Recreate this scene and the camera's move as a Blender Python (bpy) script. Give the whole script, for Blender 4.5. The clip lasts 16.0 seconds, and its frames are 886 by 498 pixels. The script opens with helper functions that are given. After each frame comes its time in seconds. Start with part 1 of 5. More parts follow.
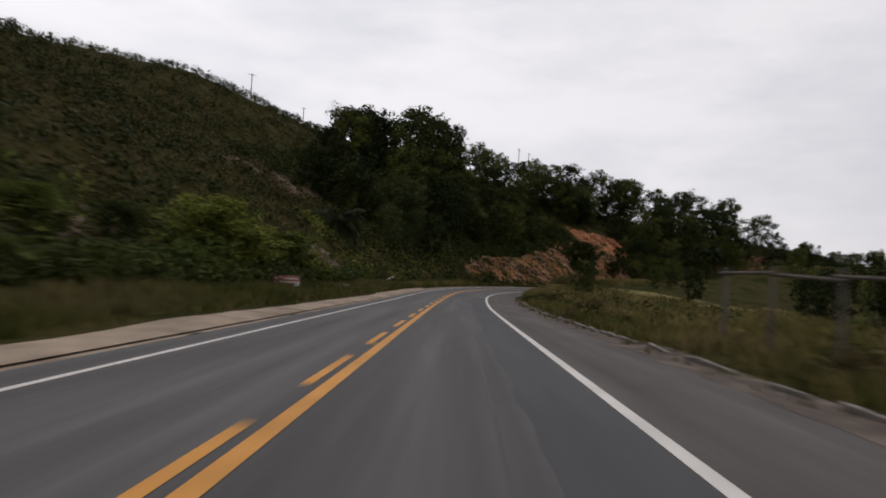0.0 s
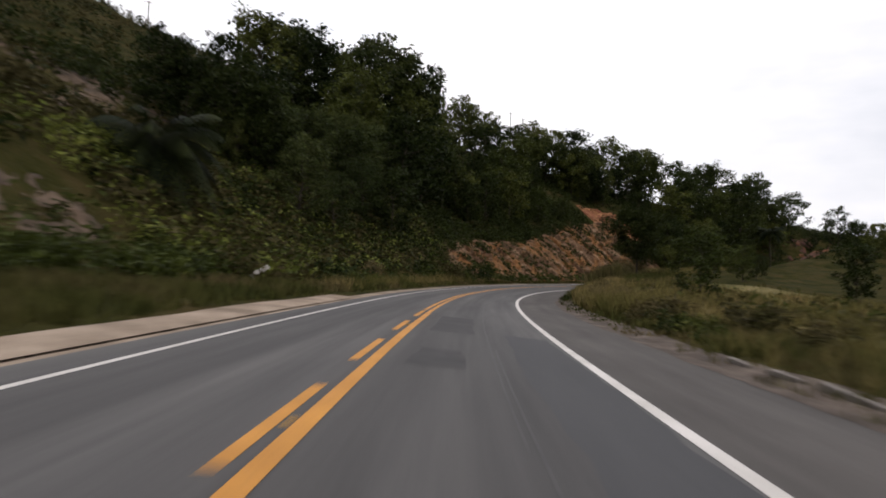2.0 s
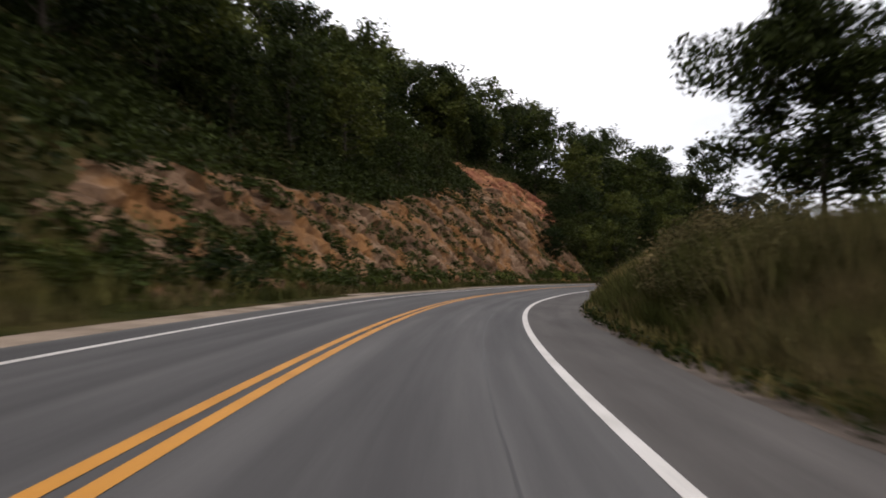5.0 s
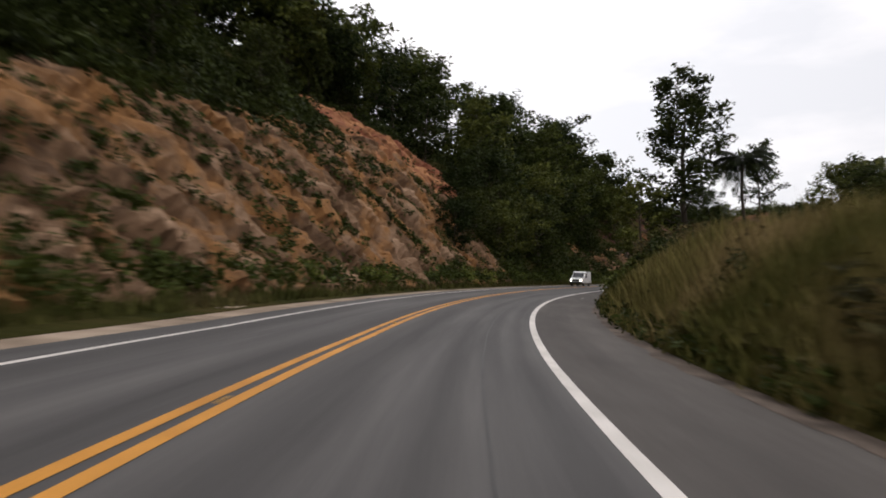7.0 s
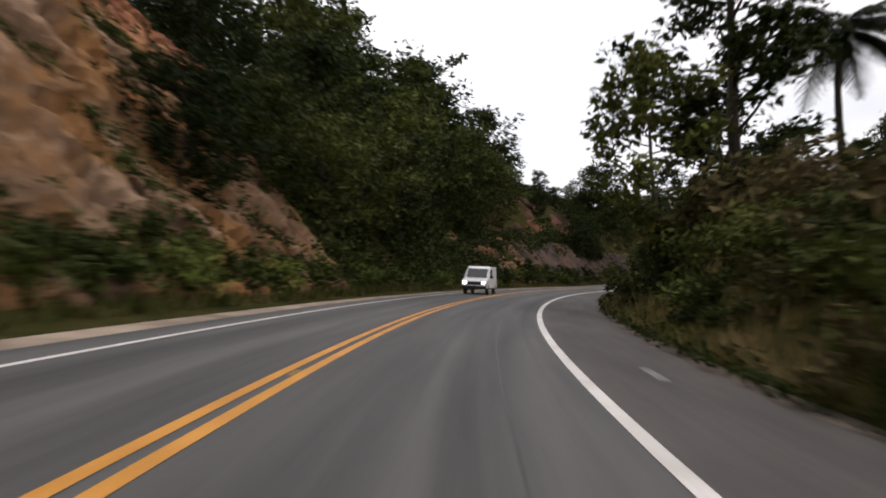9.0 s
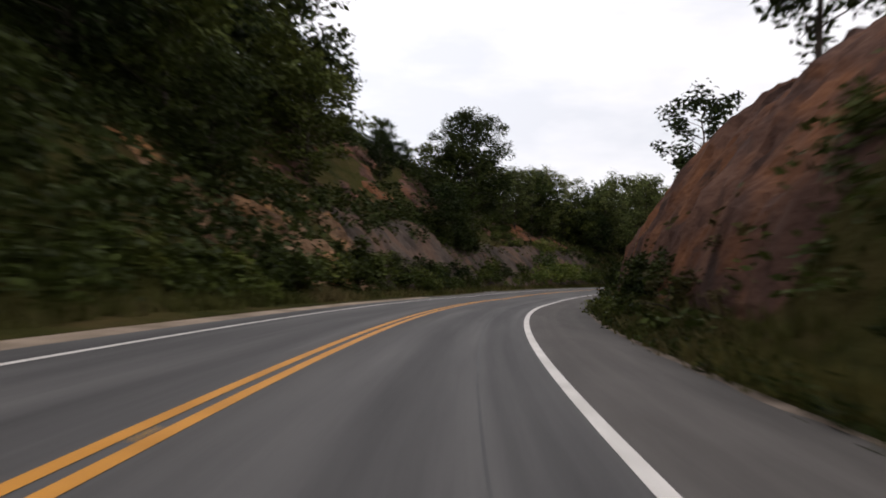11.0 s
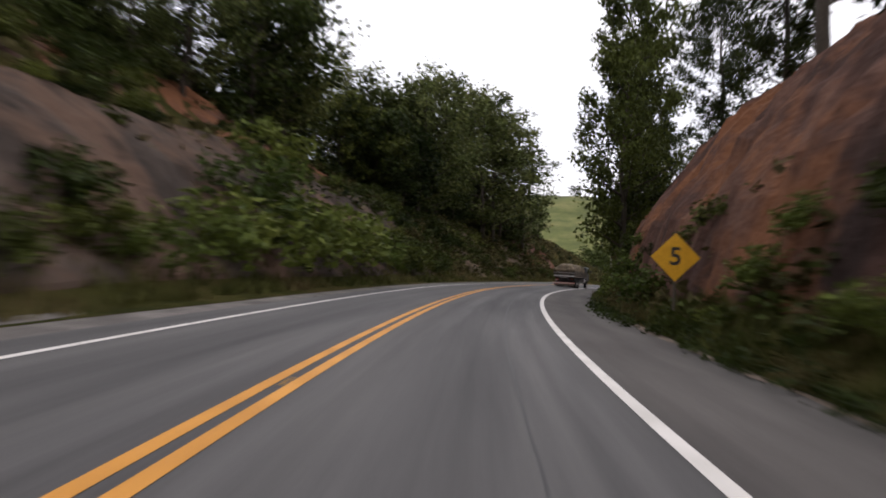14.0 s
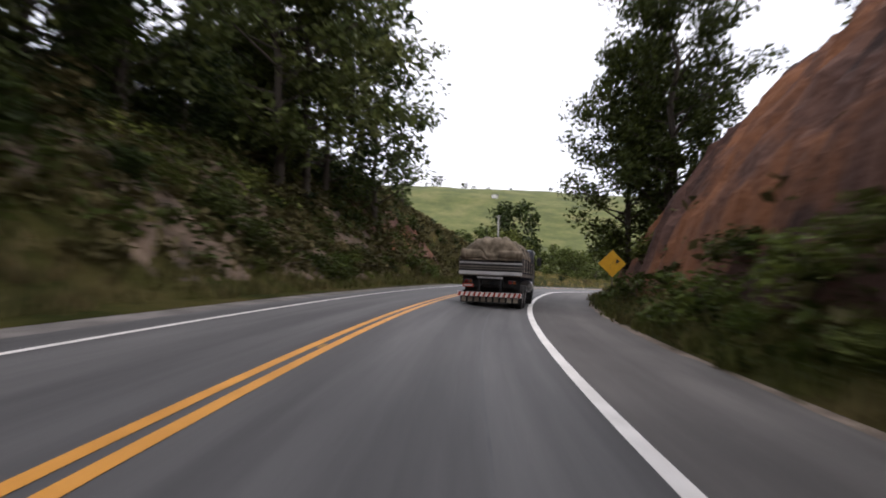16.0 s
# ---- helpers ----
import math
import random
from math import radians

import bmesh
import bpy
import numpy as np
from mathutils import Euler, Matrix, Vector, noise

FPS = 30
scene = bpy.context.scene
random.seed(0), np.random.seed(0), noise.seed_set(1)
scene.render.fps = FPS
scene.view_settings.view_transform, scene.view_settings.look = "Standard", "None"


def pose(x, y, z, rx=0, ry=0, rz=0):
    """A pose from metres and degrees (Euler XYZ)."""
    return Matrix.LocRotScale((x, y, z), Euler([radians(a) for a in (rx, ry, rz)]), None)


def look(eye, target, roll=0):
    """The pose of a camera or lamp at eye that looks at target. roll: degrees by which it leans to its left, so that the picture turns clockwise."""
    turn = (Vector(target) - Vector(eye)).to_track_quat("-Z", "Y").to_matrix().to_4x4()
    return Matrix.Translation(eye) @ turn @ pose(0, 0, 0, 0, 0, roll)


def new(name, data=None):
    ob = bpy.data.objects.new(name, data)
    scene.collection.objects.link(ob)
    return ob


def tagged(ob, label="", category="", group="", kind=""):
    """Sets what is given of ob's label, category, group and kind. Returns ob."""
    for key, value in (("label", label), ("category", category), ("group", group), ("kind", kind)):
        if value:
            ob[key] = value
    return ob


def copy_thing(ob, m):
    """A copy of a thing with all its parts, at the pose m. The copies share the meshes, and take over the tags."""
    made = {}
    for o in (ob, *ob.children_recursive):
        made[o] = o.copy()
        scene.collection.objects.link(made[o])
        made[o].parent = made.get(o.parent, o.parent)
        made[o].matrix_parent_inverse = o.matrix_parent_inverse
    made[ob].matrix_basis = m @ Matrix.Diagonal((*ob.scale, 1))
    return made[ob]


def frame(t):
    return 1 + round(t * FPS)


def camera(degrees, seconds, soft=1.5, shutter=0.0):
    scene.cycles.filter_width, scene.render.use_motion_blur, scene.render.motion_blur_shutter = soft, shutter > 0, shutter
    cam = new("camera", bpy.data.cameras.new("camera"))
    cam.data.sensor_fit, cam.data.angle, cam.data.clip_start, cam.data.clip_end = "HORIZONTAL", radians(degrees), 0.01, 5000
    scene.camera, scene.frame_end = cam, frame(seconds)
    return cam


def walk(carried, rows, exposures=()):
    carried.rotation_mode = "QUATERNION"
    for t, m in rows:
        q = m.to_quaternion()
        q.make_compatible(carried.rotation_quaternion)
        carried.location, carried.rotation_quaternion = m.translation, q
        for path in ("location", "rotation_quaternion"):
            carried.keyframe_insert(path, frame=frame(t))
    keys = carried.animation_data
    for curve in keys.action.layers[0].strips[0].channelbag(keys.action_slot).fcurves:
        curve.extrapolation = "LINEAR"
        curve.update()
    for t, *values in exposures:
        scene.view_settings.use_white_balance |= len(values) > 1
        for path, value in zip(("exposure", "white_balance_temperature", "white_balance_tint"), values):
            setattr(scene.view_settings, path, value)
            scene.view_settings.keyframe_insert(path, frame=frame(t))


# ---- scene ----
# ---------------------------------------------------------------- camera
cam = camera(65.0, 16.0, soft=1.8, shutter=0.55)
ROWS = [  # seconds, x, y, z, heading to the right of north, pitch, roll
    (0.0, 1.50, 0.00, 1.980, -1.66, 1.79, 3.41),
    (0.5, 1.39, 14.53, 1.698, -1.92, 1.72, 3.04),
    (1.0, 1.25, 28.73, 1.426, -1.61, 1.50, 3.04),
    (1.5, 1.26, 42.59, 1.157, -1.03, 1.50, 3.04),
    (2.0, 1.36, 56.13, 0.954, -0.05, 1.73, 1.91),
    (2.5, 1.75, 69.33, 0.818, 1.47, 1.67, 1.60),
    (3.0, 2.48, 82.18, 0.675, 2.95, 1.77, 0.82),
    (3.5, 3.48, 94.68, 0.538, 4.85, 1.87, 0.84),
    (4.0, 4.86, 106.79, 0.408, 7.21, 1.96, 0.85),
    (4.5, 6.70, 118.53, 0.285, 9.92, 2.06, 0.86),
    (5.0, 9.03, 129.87, 0.214, 12.86, 2.16, 0.87),
    (5.5, 11.84, 140.82, 0.149, 15.88, 2.25, 0.88),
    (6.0, 15.18, 151.31, 0.077, 18.31, 2.26, 0.69),
    (6.5, 18.84, 161.61, 0.020, 20.57, 2.69, -0.37),
    (7.0, 22.93, 171.87, -0.026, 22.77, 2.48, 0.37),
    (7.5, 27.58, 182.02, -0.078, 25.24, 2.82, 0.29),
    (8.0, 32.75, 192.03, -0.058, 28.45, 2.68, -0.08),
    (8.5, 38.58, 201.95, 0.003, 31.77, 2.42, 0.49),
    (9.0, 45.20, 211.81, 0.063, 35.28, 2.61, 0.62),
    (9.5, 52.69, 221.48, 0.114, 38.66, 2.70, 0.87),
    (10.0, 60.96, 230.97, 0.168, 42.00, 2.79, 1.11),
    (10.5, 69.95, 240.18, 0.223, 45.29, 2.88, 1.35),
    (11.0, 79.57, 249.00, 0.280, 48.56, 2.97, 1.60),
    (11.5, 89.83, 257.37, 0.337, 51.88, 3.06, 1.84),
    (12.0, 100.70, 265.23, 0.396, 54.65, 2.65, 2.32),
    (12.5, 112.11, 272.52, 0.443, 57.44, 2.63, 1.96),
    (13.0, 123.97, 279.23, 0.497, 60.12, 2.66, 1.47),
    (13.5, 136.21, 285.43, 0.706, 63.26, 2.57, 1.97),
    (14.0, 148.87, 290.99, 0.952, 66.70, 2.57, 2.61),
    (14.5, 161.96, 295.77, 1.183, 70.05, 2.93, 2.65),
    (15.0, 175.39, 299.83, 1.400, 72.85, 2.99, 2.18),
    (15.5, 189.03, 303.43, 1.628, 75.44, 2.57, 1.64),
    (16.0, 202.91, 306.44, 1.809, 78.17, 2.54, 1.70),
]


def aim(x, y, z, heading, pitch, roll):
    h, p = radians(heading), radians(pitch)
    ahead = Vector((math.sin(h) * math.cos(p), math.cos(h) * math.cos(p), math.sin(p)))
    return look((x, y, z), Vector((x, y, z)) + ahead, roll)


walk(cam, [(r[0], aim(*r[1:])) for r in ROWS],
     exposures=[(0, -0.56, 6450, 15), (0.5, 0.06, 6450, 15), (1, 0.33, 6450, 15), (1.5, -0.12, 6450, 15), (2.5, 0.01, 6450, 15), (4.5, 0.11, 6450, 15),
                (5.5, 0.16, 6500, 15), (6, -0.04, 6600, 14), (6.5, 0.08, 6600, 14), (7.5, 0.11, 6550, 15), (9, 0.26, 6500, 15), (10.5, 0.18, 6450, 15),
                (11.5, 0.13, 6450, 15), (12.5, 0.48, 6550, 15), (13.5, 0.4, 6400, 16), (14.5, 0.73, 6250, 17), (15, 0.83, 6200, 17), (16, 0.83, 6150, 17)])

# ---------------------------------------------------------------- sky and light
SUN_ELEVATION, SUN_TURN = radians(58), radians(150)
world = bpy.data.worlds.new("overcast_sky")
scene.world = world
world.use_nodes = True
wt = world.node_tree
wn, wl = wt.nodes, wt.links
wn.clear()
w_out = wn.new("ShaderNodeOutputWorld")
w_bg = wn.new("ShaderNodeBackground")
w_sky = wn.new("ShaderNodeTexSky")
w_sky.sky_type, w_sky.sun_disc = "NISHITA", False
w_sky.sun_elevation, w_sky.sun_rotation = SUN_ELEVATION, SUN_TURN
w_sky.air_density, w_sky.dust_density, w_sky.ozone_density = 1.0, 3.0, 1.0
w_co = wn.new("ShaderNodeTexCoord")
w_map = wn.new("ShaderNodeMapping")
w_map.inputs["Scale"].default_value = (1.6, 1.6, 5.0)
w_no = wn.new("ShaderNodeTexNoise")
w_no.inputs["Scale"].default_value, w_no.inputs["Detail"].default_value = 1.5, 5.0
w_no.inputs["Roughness"].default_value = 0.55
w_ramp = wn.new("ShaderNodeValToRGB")
w_ramp.color_ramp.elements[0].position, w_ramp.color_ramp.elements[0].color = 0.36, (7.6, 7.85, 8.1, 1)
w_ramp.color_ramp.elements[1].position, w_ramp.color_ramp.elements[1].color = 0.6, (9.9, 9.85, 9.8, 1)
w_mix = wn.new("ShaderNodeMix")
w_mix.data_type = "RGBA"
w_mix.inputs[0].default_value = 0.93  # cloud cover
wl.new(w_co.outputs["Generated"], w_map.inputs["Vector"])
wl.new(w_map.outputs["Vector"], w_no.inputs["Vector"])
wl.new(w_no.outputs["Fac"], w_ramp.inputs["Fac"])
wl.new(w_sky.outputs["Color"], w_mix.inputs[6])
wl.new(w_ramp.outputs["Color"], w_mix.inputs[7])
w_dot = wn.new("ShaderNodeVectorMath")  # sky gradient added to even out exposure: brighter overhead and north-west, dimmer east
w_dot.operation = "DOT_PRODUCT"
w_dot.inputs[1].default_value = (-0.2, 0.2, 0.18)
wl.new(w_co.outputs["Generated"], w_dot.inputs[0])
w_up = wn.new("ShaderNodeMath")
w_up.operation = "ADD"
w_up.inputs[1].default_value = 0.96
wl.new(w_dot.outputs["Value"], w_up.inputs[0])
w_mul = wn.new("ShaderNodeVectorMath")
w_mul.operation = "SCALE"
wl.new(w_mix.outputs[2], w_mul.inputs[0])
wl.new(w_up.outputs["Value"], w_mul.inputs["Scale"])
wl.new(w_mul.outputs["Vector"], w_bg.inputs["Color"])
w_bg.inputs["Strength"].default_value = 0.115
wl.new(w_bg.outputs["Background"], w_out.inputs["Surface"])

sun_data = bpy.data.lights.new("sun", "SUN")
sun_data.energy, sun_data.angle, sun_data.color = 0.6, radians(25), (1.0, 0.96, 0.9)
sun = new("sun", sun_data)
sun.matrix_world = look((0, 0, 200), Vector((0, 0, 200)) - Vector((math.sin(SUN_TURN) * math.cos(SUN_ELEVATION),
                        math.cos(SUN_TURN) * math.cos(SUN_ELEVATION), math.sin(SUN_ELEVATION))))


# ---------------------------------------------------------------- materials
def material(name, colors, scale=3.0, rough=0.8, bump=0.3, fine=None, stretch=(1, 1, 1), island=0.0, uv=False,
             bump_size=0.05, metal=0.0, mid=(0.35, 0.65), seethrough=0.0, shine=0.25, streak=0.0, tint=None):
    """A surface of two or three colours mixed by noise at two sizes, with relief."""
    m = bpy.data.materials.new(name)
    m.use_nodes = True
    t = m.node_tree
    n, l = t.nodes, t.links
    b = n["Principled BSDF"]
    co = n.new("ShaderNodeTexCoord")
    mp = n.new("ShaderNodeMapping")
    mp.inputs["Scale"].default_value = stretch
    l.new(co.outputs["UV" if uv else "Object"], mp.inputs["Vector"])
    a = n.new("ShaderNodeTexNoise")
    a.inputs["Scale"].default_value, a.inputs["Detail"].default_value = 1.0 / scale, 6.0
    a.inputs["Roughness"].default_value = 0.6
    l.new(mp.outputs["Vector"], a.inputs["Vector"])
    r = n.new("ShaderNodeValToRGB")
    e = r.color_ramp.elements
    e[0].position, e[0].color = mid[0], (*colors[0], 1)
    e[1].position, e[1].color = mid[1], (*colors[-1], 1)
    if len(colors) == 3:
        x = e.new((mid[0] + mid[1]) / 2)
        x.color = (*colors[1], 1)
    l.new(a.outputs["Fac"], r.inputs["Fac"])
    f = n.new("ShaderNodeTexNoise")
    f.inputs["Scale"].default_value, f.inputs["Detail"].default_value = 1.0 / (fine or scale / 15), 4.0
    l.new(co.outputs["UV" if uv else "Object"], f.inputs["Vector"])
    hv = n.new("ShaderNodeHueSaturation")
    rng = n.new("ShaderNodeMapRange")
    rng.inputs["To Min"].default_value, rng.inputs["To Max"].default_value = 0.72, 1.28
    l.new(f.outputs["Fac"], rng.inputs["Value"])
    value = rng.outputs["Result"]
    if island:
        g = n.new("ShaderNodeNewGeometry")
        ri = n.new("ShaderNodeMapRange")
        ri.inputs["To Min"].default_value, ri.inputs["To Max"].default_value = 1 - island, 1 + island
        l.new(g.outputs["Random Per Island"], ri.inputs["Value"])
        mu = n.new("ShaderNodeMath")
        mu.operation = "MULTIPLY"
        l.new(value, mu.inputs[0])
        l.new(ri.outputs["Result"], mu.inputs[1])
        value = mu.outputs[0]
    if streak:  # long wear bands along the road
        sm = n.new("ShaderNodeMapping")
        sm.inputs["Scale"].default_value = (1.5, 0.008, 1)
        l.new(co.outputs["UV"], sm.inputs["Vector"])
        sn = n.new("ShaderNodeTexNoise")
        sn.inputs["Scale"].default_value, sn.inputs["Detail"].default_value = 1.0, 3.0
        l.new(sm.outputs["Vector"], sn.inputs["Vector"])
        sr = n.new("ShaderNodeMapRange")
        sr.inputs["From Min"].default_value, sr.inputs["From Max"].default_value = 0.3, 0.7
        sr.inputs["To Min"].default_value, sr.inputs["To Max"].default_value = 1 - streak, 1 + streak
        l.new(sn.outputs["Fac"], sr.inputs["Value"])
        sx = n.new("ShaderNodeMath")
        sx.operation = "MULTIPLY"
        l.new(value, sx.inputs[0])
        l.new(sr.outputs["Result"], sx.inputs[1])
        value = sx.outputs[0]
    if seethrough:  # no two plants have quite the same green
        oi = n.new("ShaderNodeObjectInfo")
        ov = n.new("ShaderNodeMapRange")
        ov.inputs["To Min"].default_value, ov.inputs["To Max"].default_value = 0.62, 1.5
        l.new(oi.outputs["Random"], ov.inputs["Value"])
        om = n.new("ShaderNodeMath")
        om.operation = "MULTIPLY"
        l.new(value, om.inputs[0])
        l.new(ov.outputs["Result"], om.inputs[1])
        value = om.outputs[0]
        oh = n.new("ShaderNodeMapRange")
        oh.inputs["To Min"].default_value, oh.inputs["To Max"].default_value = 0.515, 0.475
        l.new(oi.outputs["Random"], oh.inputs["Value"])
        l.new(oh.outputs["Result"], hv.inputs["Hue"])
    l.new(value, hv.inputs["Value"])
    base = r.outputs["Color"]
    if tint:  # stains of a second colour in broad patches
        tn = n.new("ShaderNodeTexNoise")
        tn.inputs["Scale"].default_value, tn.inputs["Detail"].default_value = 1.0 / tint[1], 5.0
        tn.inputs["Roughness"].default_value = 0.65
        l.new(co.outputs["Object"], tn.inputs["Vector"])
        tr2 = n.new("ShaderNodeMapRange")
        tr2.inputs["From Min"].default_value, tr2.inputs["From Max"].default_value = 0.48, 0.6
        l.new(tn.outputs["Fac"], tr2.inputs["Value"])
        tm = n.new("ShaderNodeMix")
        tm.data_type = "RGBA"
        tm.inputs[7].default_value = (*tint[0], 1)
        l.new(tr2.outputs["Result"], tm.inputs[0])
        l.new(base, tm.inputs[6])
        base = tm.outputs[2]
    l.new(base, hv.inputs["Color"])
    l.new(hv.outputs["Color"], b.inputs["Base Color"])
    b.inputs["Roughness"].default_value = rough
    b.inputs["Metallic"].default_value = metal
    b.inputs["Specular IOR Level"].default_value = 0.06 if seethrough else shine
    if bump:
        bp = n.new("ShaderNodeBump")
        bp.inputs["Strength"].default_value, bp.inputs["Distance"].default_value = bump, bump_size
        l.new(f.outputs["Fac"], bp.inputs["Height"])
        l.new(bp.outputs["Normal"], b.inputs["Normal"])
    if seethrough:  # thin leaves let some light through
        tr = n.new("ShaderNodeBsdfTranslucent")
        ms = n.new("ShaderNodeMixShader")
        ms.inputs[0].default_value = seethrough
        l.new(hv.outputs["Color"], tr.inputs["Color"])
        l.new(b.outputs[0], ms.inputs[1])
        l.new(tr.outputs[0], ms.inputs[2])
        l.new(ms.outputs[0], n["Material Output"].inputs["Surface"])
    return m


def plain(name, color, rough=0.5, metal=0.0, emit=0.0):
    m = bpy.data.materials.new(name)
    m.use_nodes = True
    b = m.node_tree.nodes["Principled BSDF"]
    b.inputs["Base Color"].default_value = (*color, 1)
    b.inputs["Roughness"].default_value, b.inputs["Metallic"].default_value = rough, metal
    if emit:
        b.inputs["Emission Color"].default_value, b.inputs["Emission Strength"].default_value = (*color, 1), emit
    return m


ASPHALT = material("asphalt", [(0.048, 0.045, 0.044), (0.072, 0.068, 0.066), (0.1, 0.094, 0.09)], scale=0.9, fine=0.03, rough=0.75,
                   bump=0.25, bump_size=0.01, uv=True, stretch=(1, 0.05, 1), mid=(0.3, 0.7), streak=0.28)
SHOULDER = material("shoulder_asphalt", [(0.054, 0.047, 0.043), (0.074, 0.066, 0.06), (0.098, 0.087, 0.08)], scale=1.6, fine=0.05, rough=0.85,
                    bump=0.3, bump_size=0.012, uv=True, stretch=(1, 0.2, 1), mid=(0.3, 0.7), streak=0.15)
YELLOW = material("yellow_road_paint", [(0.44, 0.19, 0.028), (0.6, 0.27, 0.045)], scale=0.8, fine=0.04, rough=0.6, bump=0.2, bump_size=0.004)
WHITE = material("white_road_paint", [(0.5, 0.47, 0.43), (0.66, 0.62, 0.58)], scale=0.9, fine=0.04, rough=0.6, bump=0.2, bump_size=0.004)
SAND = material("sandy_verge", [(0.17, 0.128, 0.09), (0.27, 0.205, 0.15), (0.36, 0.28, 0.21)], scale=1.8, fine=0.12, rough=0.95, bump=0.5)
GREY_VERGE = material("grey_gravel_verge", [(0.07, 0.062, 0.056), (0.115, 0.102, 0.093), (0.18, 0.16, 0.145)], scale=1.4, fine=0.1, rough=0.95, bump=0.5)
DIRT = material("brown_roadside_dirt", [(0.045, 0.034, 0.026), (0.085, 0.064, 0.05), (0.14, 0.108, 0.086)], scale=1.2, fine=0.1, rough=0.95, bump=0.6, bump_size=0.05)
TAN_DIRT = material("tan_edge_dirt", [(0.075, 0.055, 0.04), (0.14, 0.105, 0.08), (0.23, 0.175, 0.135)], scale=1.2, fine=0.1, rough=0.95, bump=0.6, bump_size=0.05)
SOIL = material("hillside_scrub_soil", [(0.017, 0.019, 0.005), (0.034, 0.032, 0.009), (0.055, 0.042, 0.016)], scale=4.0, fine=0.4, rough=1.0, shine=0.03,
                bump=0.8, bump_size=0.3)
ROCK = material("weathered_cut_rock", [(0.04, 0.024, 0.015), (0.15, 0.09, 0.053), (0.3, 0.196, 0.128)], scale=1.5, fine=0.25, rough=0.95, shine=0.08, tint=((0.23, 0.115, 0.047), 4.5),
                bump=0.8, bump_size=0.15, stretch=(1, 0.3, 1), uv=True, mid=(0.34, 0.66))
ORANGE_ROCK = material("orange_weathered_rock", [(0.12, 0.055, 0.03), (0.27, 0.125, 0.06), (0.4, 0.2, 0.1)], scale=1.8, fine=0.25, rough=0.95, shine=0.08, tint=((0.2, 0.075, 0.045), 3.0),
                       bump=0.8, bump_size=0.12, stretch=(1, 0.4, 1), uv=True)
RED_EARTH = material("red_earth_bank", [(0.032, 0.021, 0.018), (0.072, 0.04, 0.031), (0.12, 0.065, 0.046)], scale=3.0, fine=0.3, rough=0.97, shine=0.05, tint=((0.15, 0.066, 0.034), 6.0),
                     bump=0.8, bump_size=0.12, stretch=(1, 1, 0.35))
PASTURE = material("green_pasture", [(0.05, 0.058, 0.012), (0.075, 0.085, 0.018), (0.115, 0.108, 0.034)], scale=30.0, fine=4.0, rough=0.95, bump=0.3)
LEAF_DARK = material("dark_green_leaves", [(0.015, 0.022, 0.0055), (0.03, 0.041, 0.01)], scale=3.0, fine=0.3, rough=0.55, bump=0, island=0.5, seethrough=0.22)
LEAF_MID = material("mid_green_leaves", [(0.034, 0.045, 0.01), (0.062, 0.076, 0.017)], scale=3.0, fine=0.3, rough=0.55, bump=0, island=0.45, seethrough=0.22)
LEAF_BRIGHT = material("fresh_green_leaves", [(0.052, 0.075, 0.015), (0.1, 0.122, 0.026)], scale=3.0, fine=0.3, rough=0.55, bump=0, island=0.4, seethrough=0.25)
LEAF_DRY = material("dry_olive_leaves", [(0.05, 0.046, 0.016), (0.1, 0.08, 0.034)], scale=3.0, fine=0.3, rough=0.7, bump=0, island=0.4, seethrough=0.2)
LEAF_LIME = material("bright_lime_leaves", [(0.075, 0.1, 0.018), (0.14, 0.16, 0.032)], scale=2.5, fine=0.3, rough=0.6, bump=0, island=0.4, seethrough=0.28)
LEAF_STRAW = material("straw_coloured_twigs", [(0.085, 0.076, 0.03), (0.165, 0.135, 0.062)], scale=2.0, fine=0.3, rough=0.8, bump=0, island=0.4, seethrough=0.25)
GRASS = material("green_verge_grass", [(0.028, 0.036, 0.009), (0.06, 0.062, 0.018), (0.1, 0.082, 0.035)], scale=7.0, fine=0.6, rough=0.8, bump=0, island=0.4, seethrough=0.2)
STRAW = material("dry_tall_grass", [(0.065, 0.068, 0.018), (0.12, 0.108, 0.034), (0.185, 0.145, 0.062)], scale=6.0, fine=0.6, rough=0.85, bump=0, island=0.35, seethrough=0.2)
BARK = material("grey_brown_bark", [(0.03, 0.023, 0.017), (0.085, 0.068, 0.052)], scale=0.5, fine=0.06, rough=0.95, bump=0.6, stretch=(1, 1, 0.25))
PALM_LEAF = material("dark_palm_leaves", [(0.009, 0.013, 0.004), (0.018, 0.025, 0.007)], scale=2.0, fine=0.2, rough=0.6, bump=0, island=0.4, seethrough=0.15)
# yellow green with the look of sun on the leaves put into the colour
LEAF_LIT = material("sunlit_yellow_green_leaves", [(0.036, 0.05, 0.014), (0.08, 0.095, 0.03)], scale=2.0, fine=0.3, rough=0.55, bump=0, island=0.5, seethrough=0.25)
WORN_WHITE = material("worn_white_paint", [(0.1, 0.095, 0.088), (0.26, 0.245, 0.23)], scale=0.5, fine=0.05, rough=0.7, bump=0.1, bump_size=0.004)
PATCH = material("dark_asphalt_patch", [(0.035, 0.033, 0.033), (0.055, 0.052, 0.051)], scale=0.8, fine=0.03, rough=0.75, bump=0.25, bump_size=0.01, uv=True)
BAND = material("bluish_band_asphalt", [(0.042, 0.042, 0.044), (0.06, 0.059, 0.061)], scale=1.2, fine=0.03, rough=0.75, bump=0.25, bump_size=0.01, uv=True, stretch=(1, 0.1, 1))
EARTH = material("tan_earth", [(0.04, 0.028, 0.019), (0.085, 0.058, 0.038), (0.14, 0.096, 0.065)], scale=2.5, fine=0.2, rough=0.95, bump=0.7, bump_size=0.1)
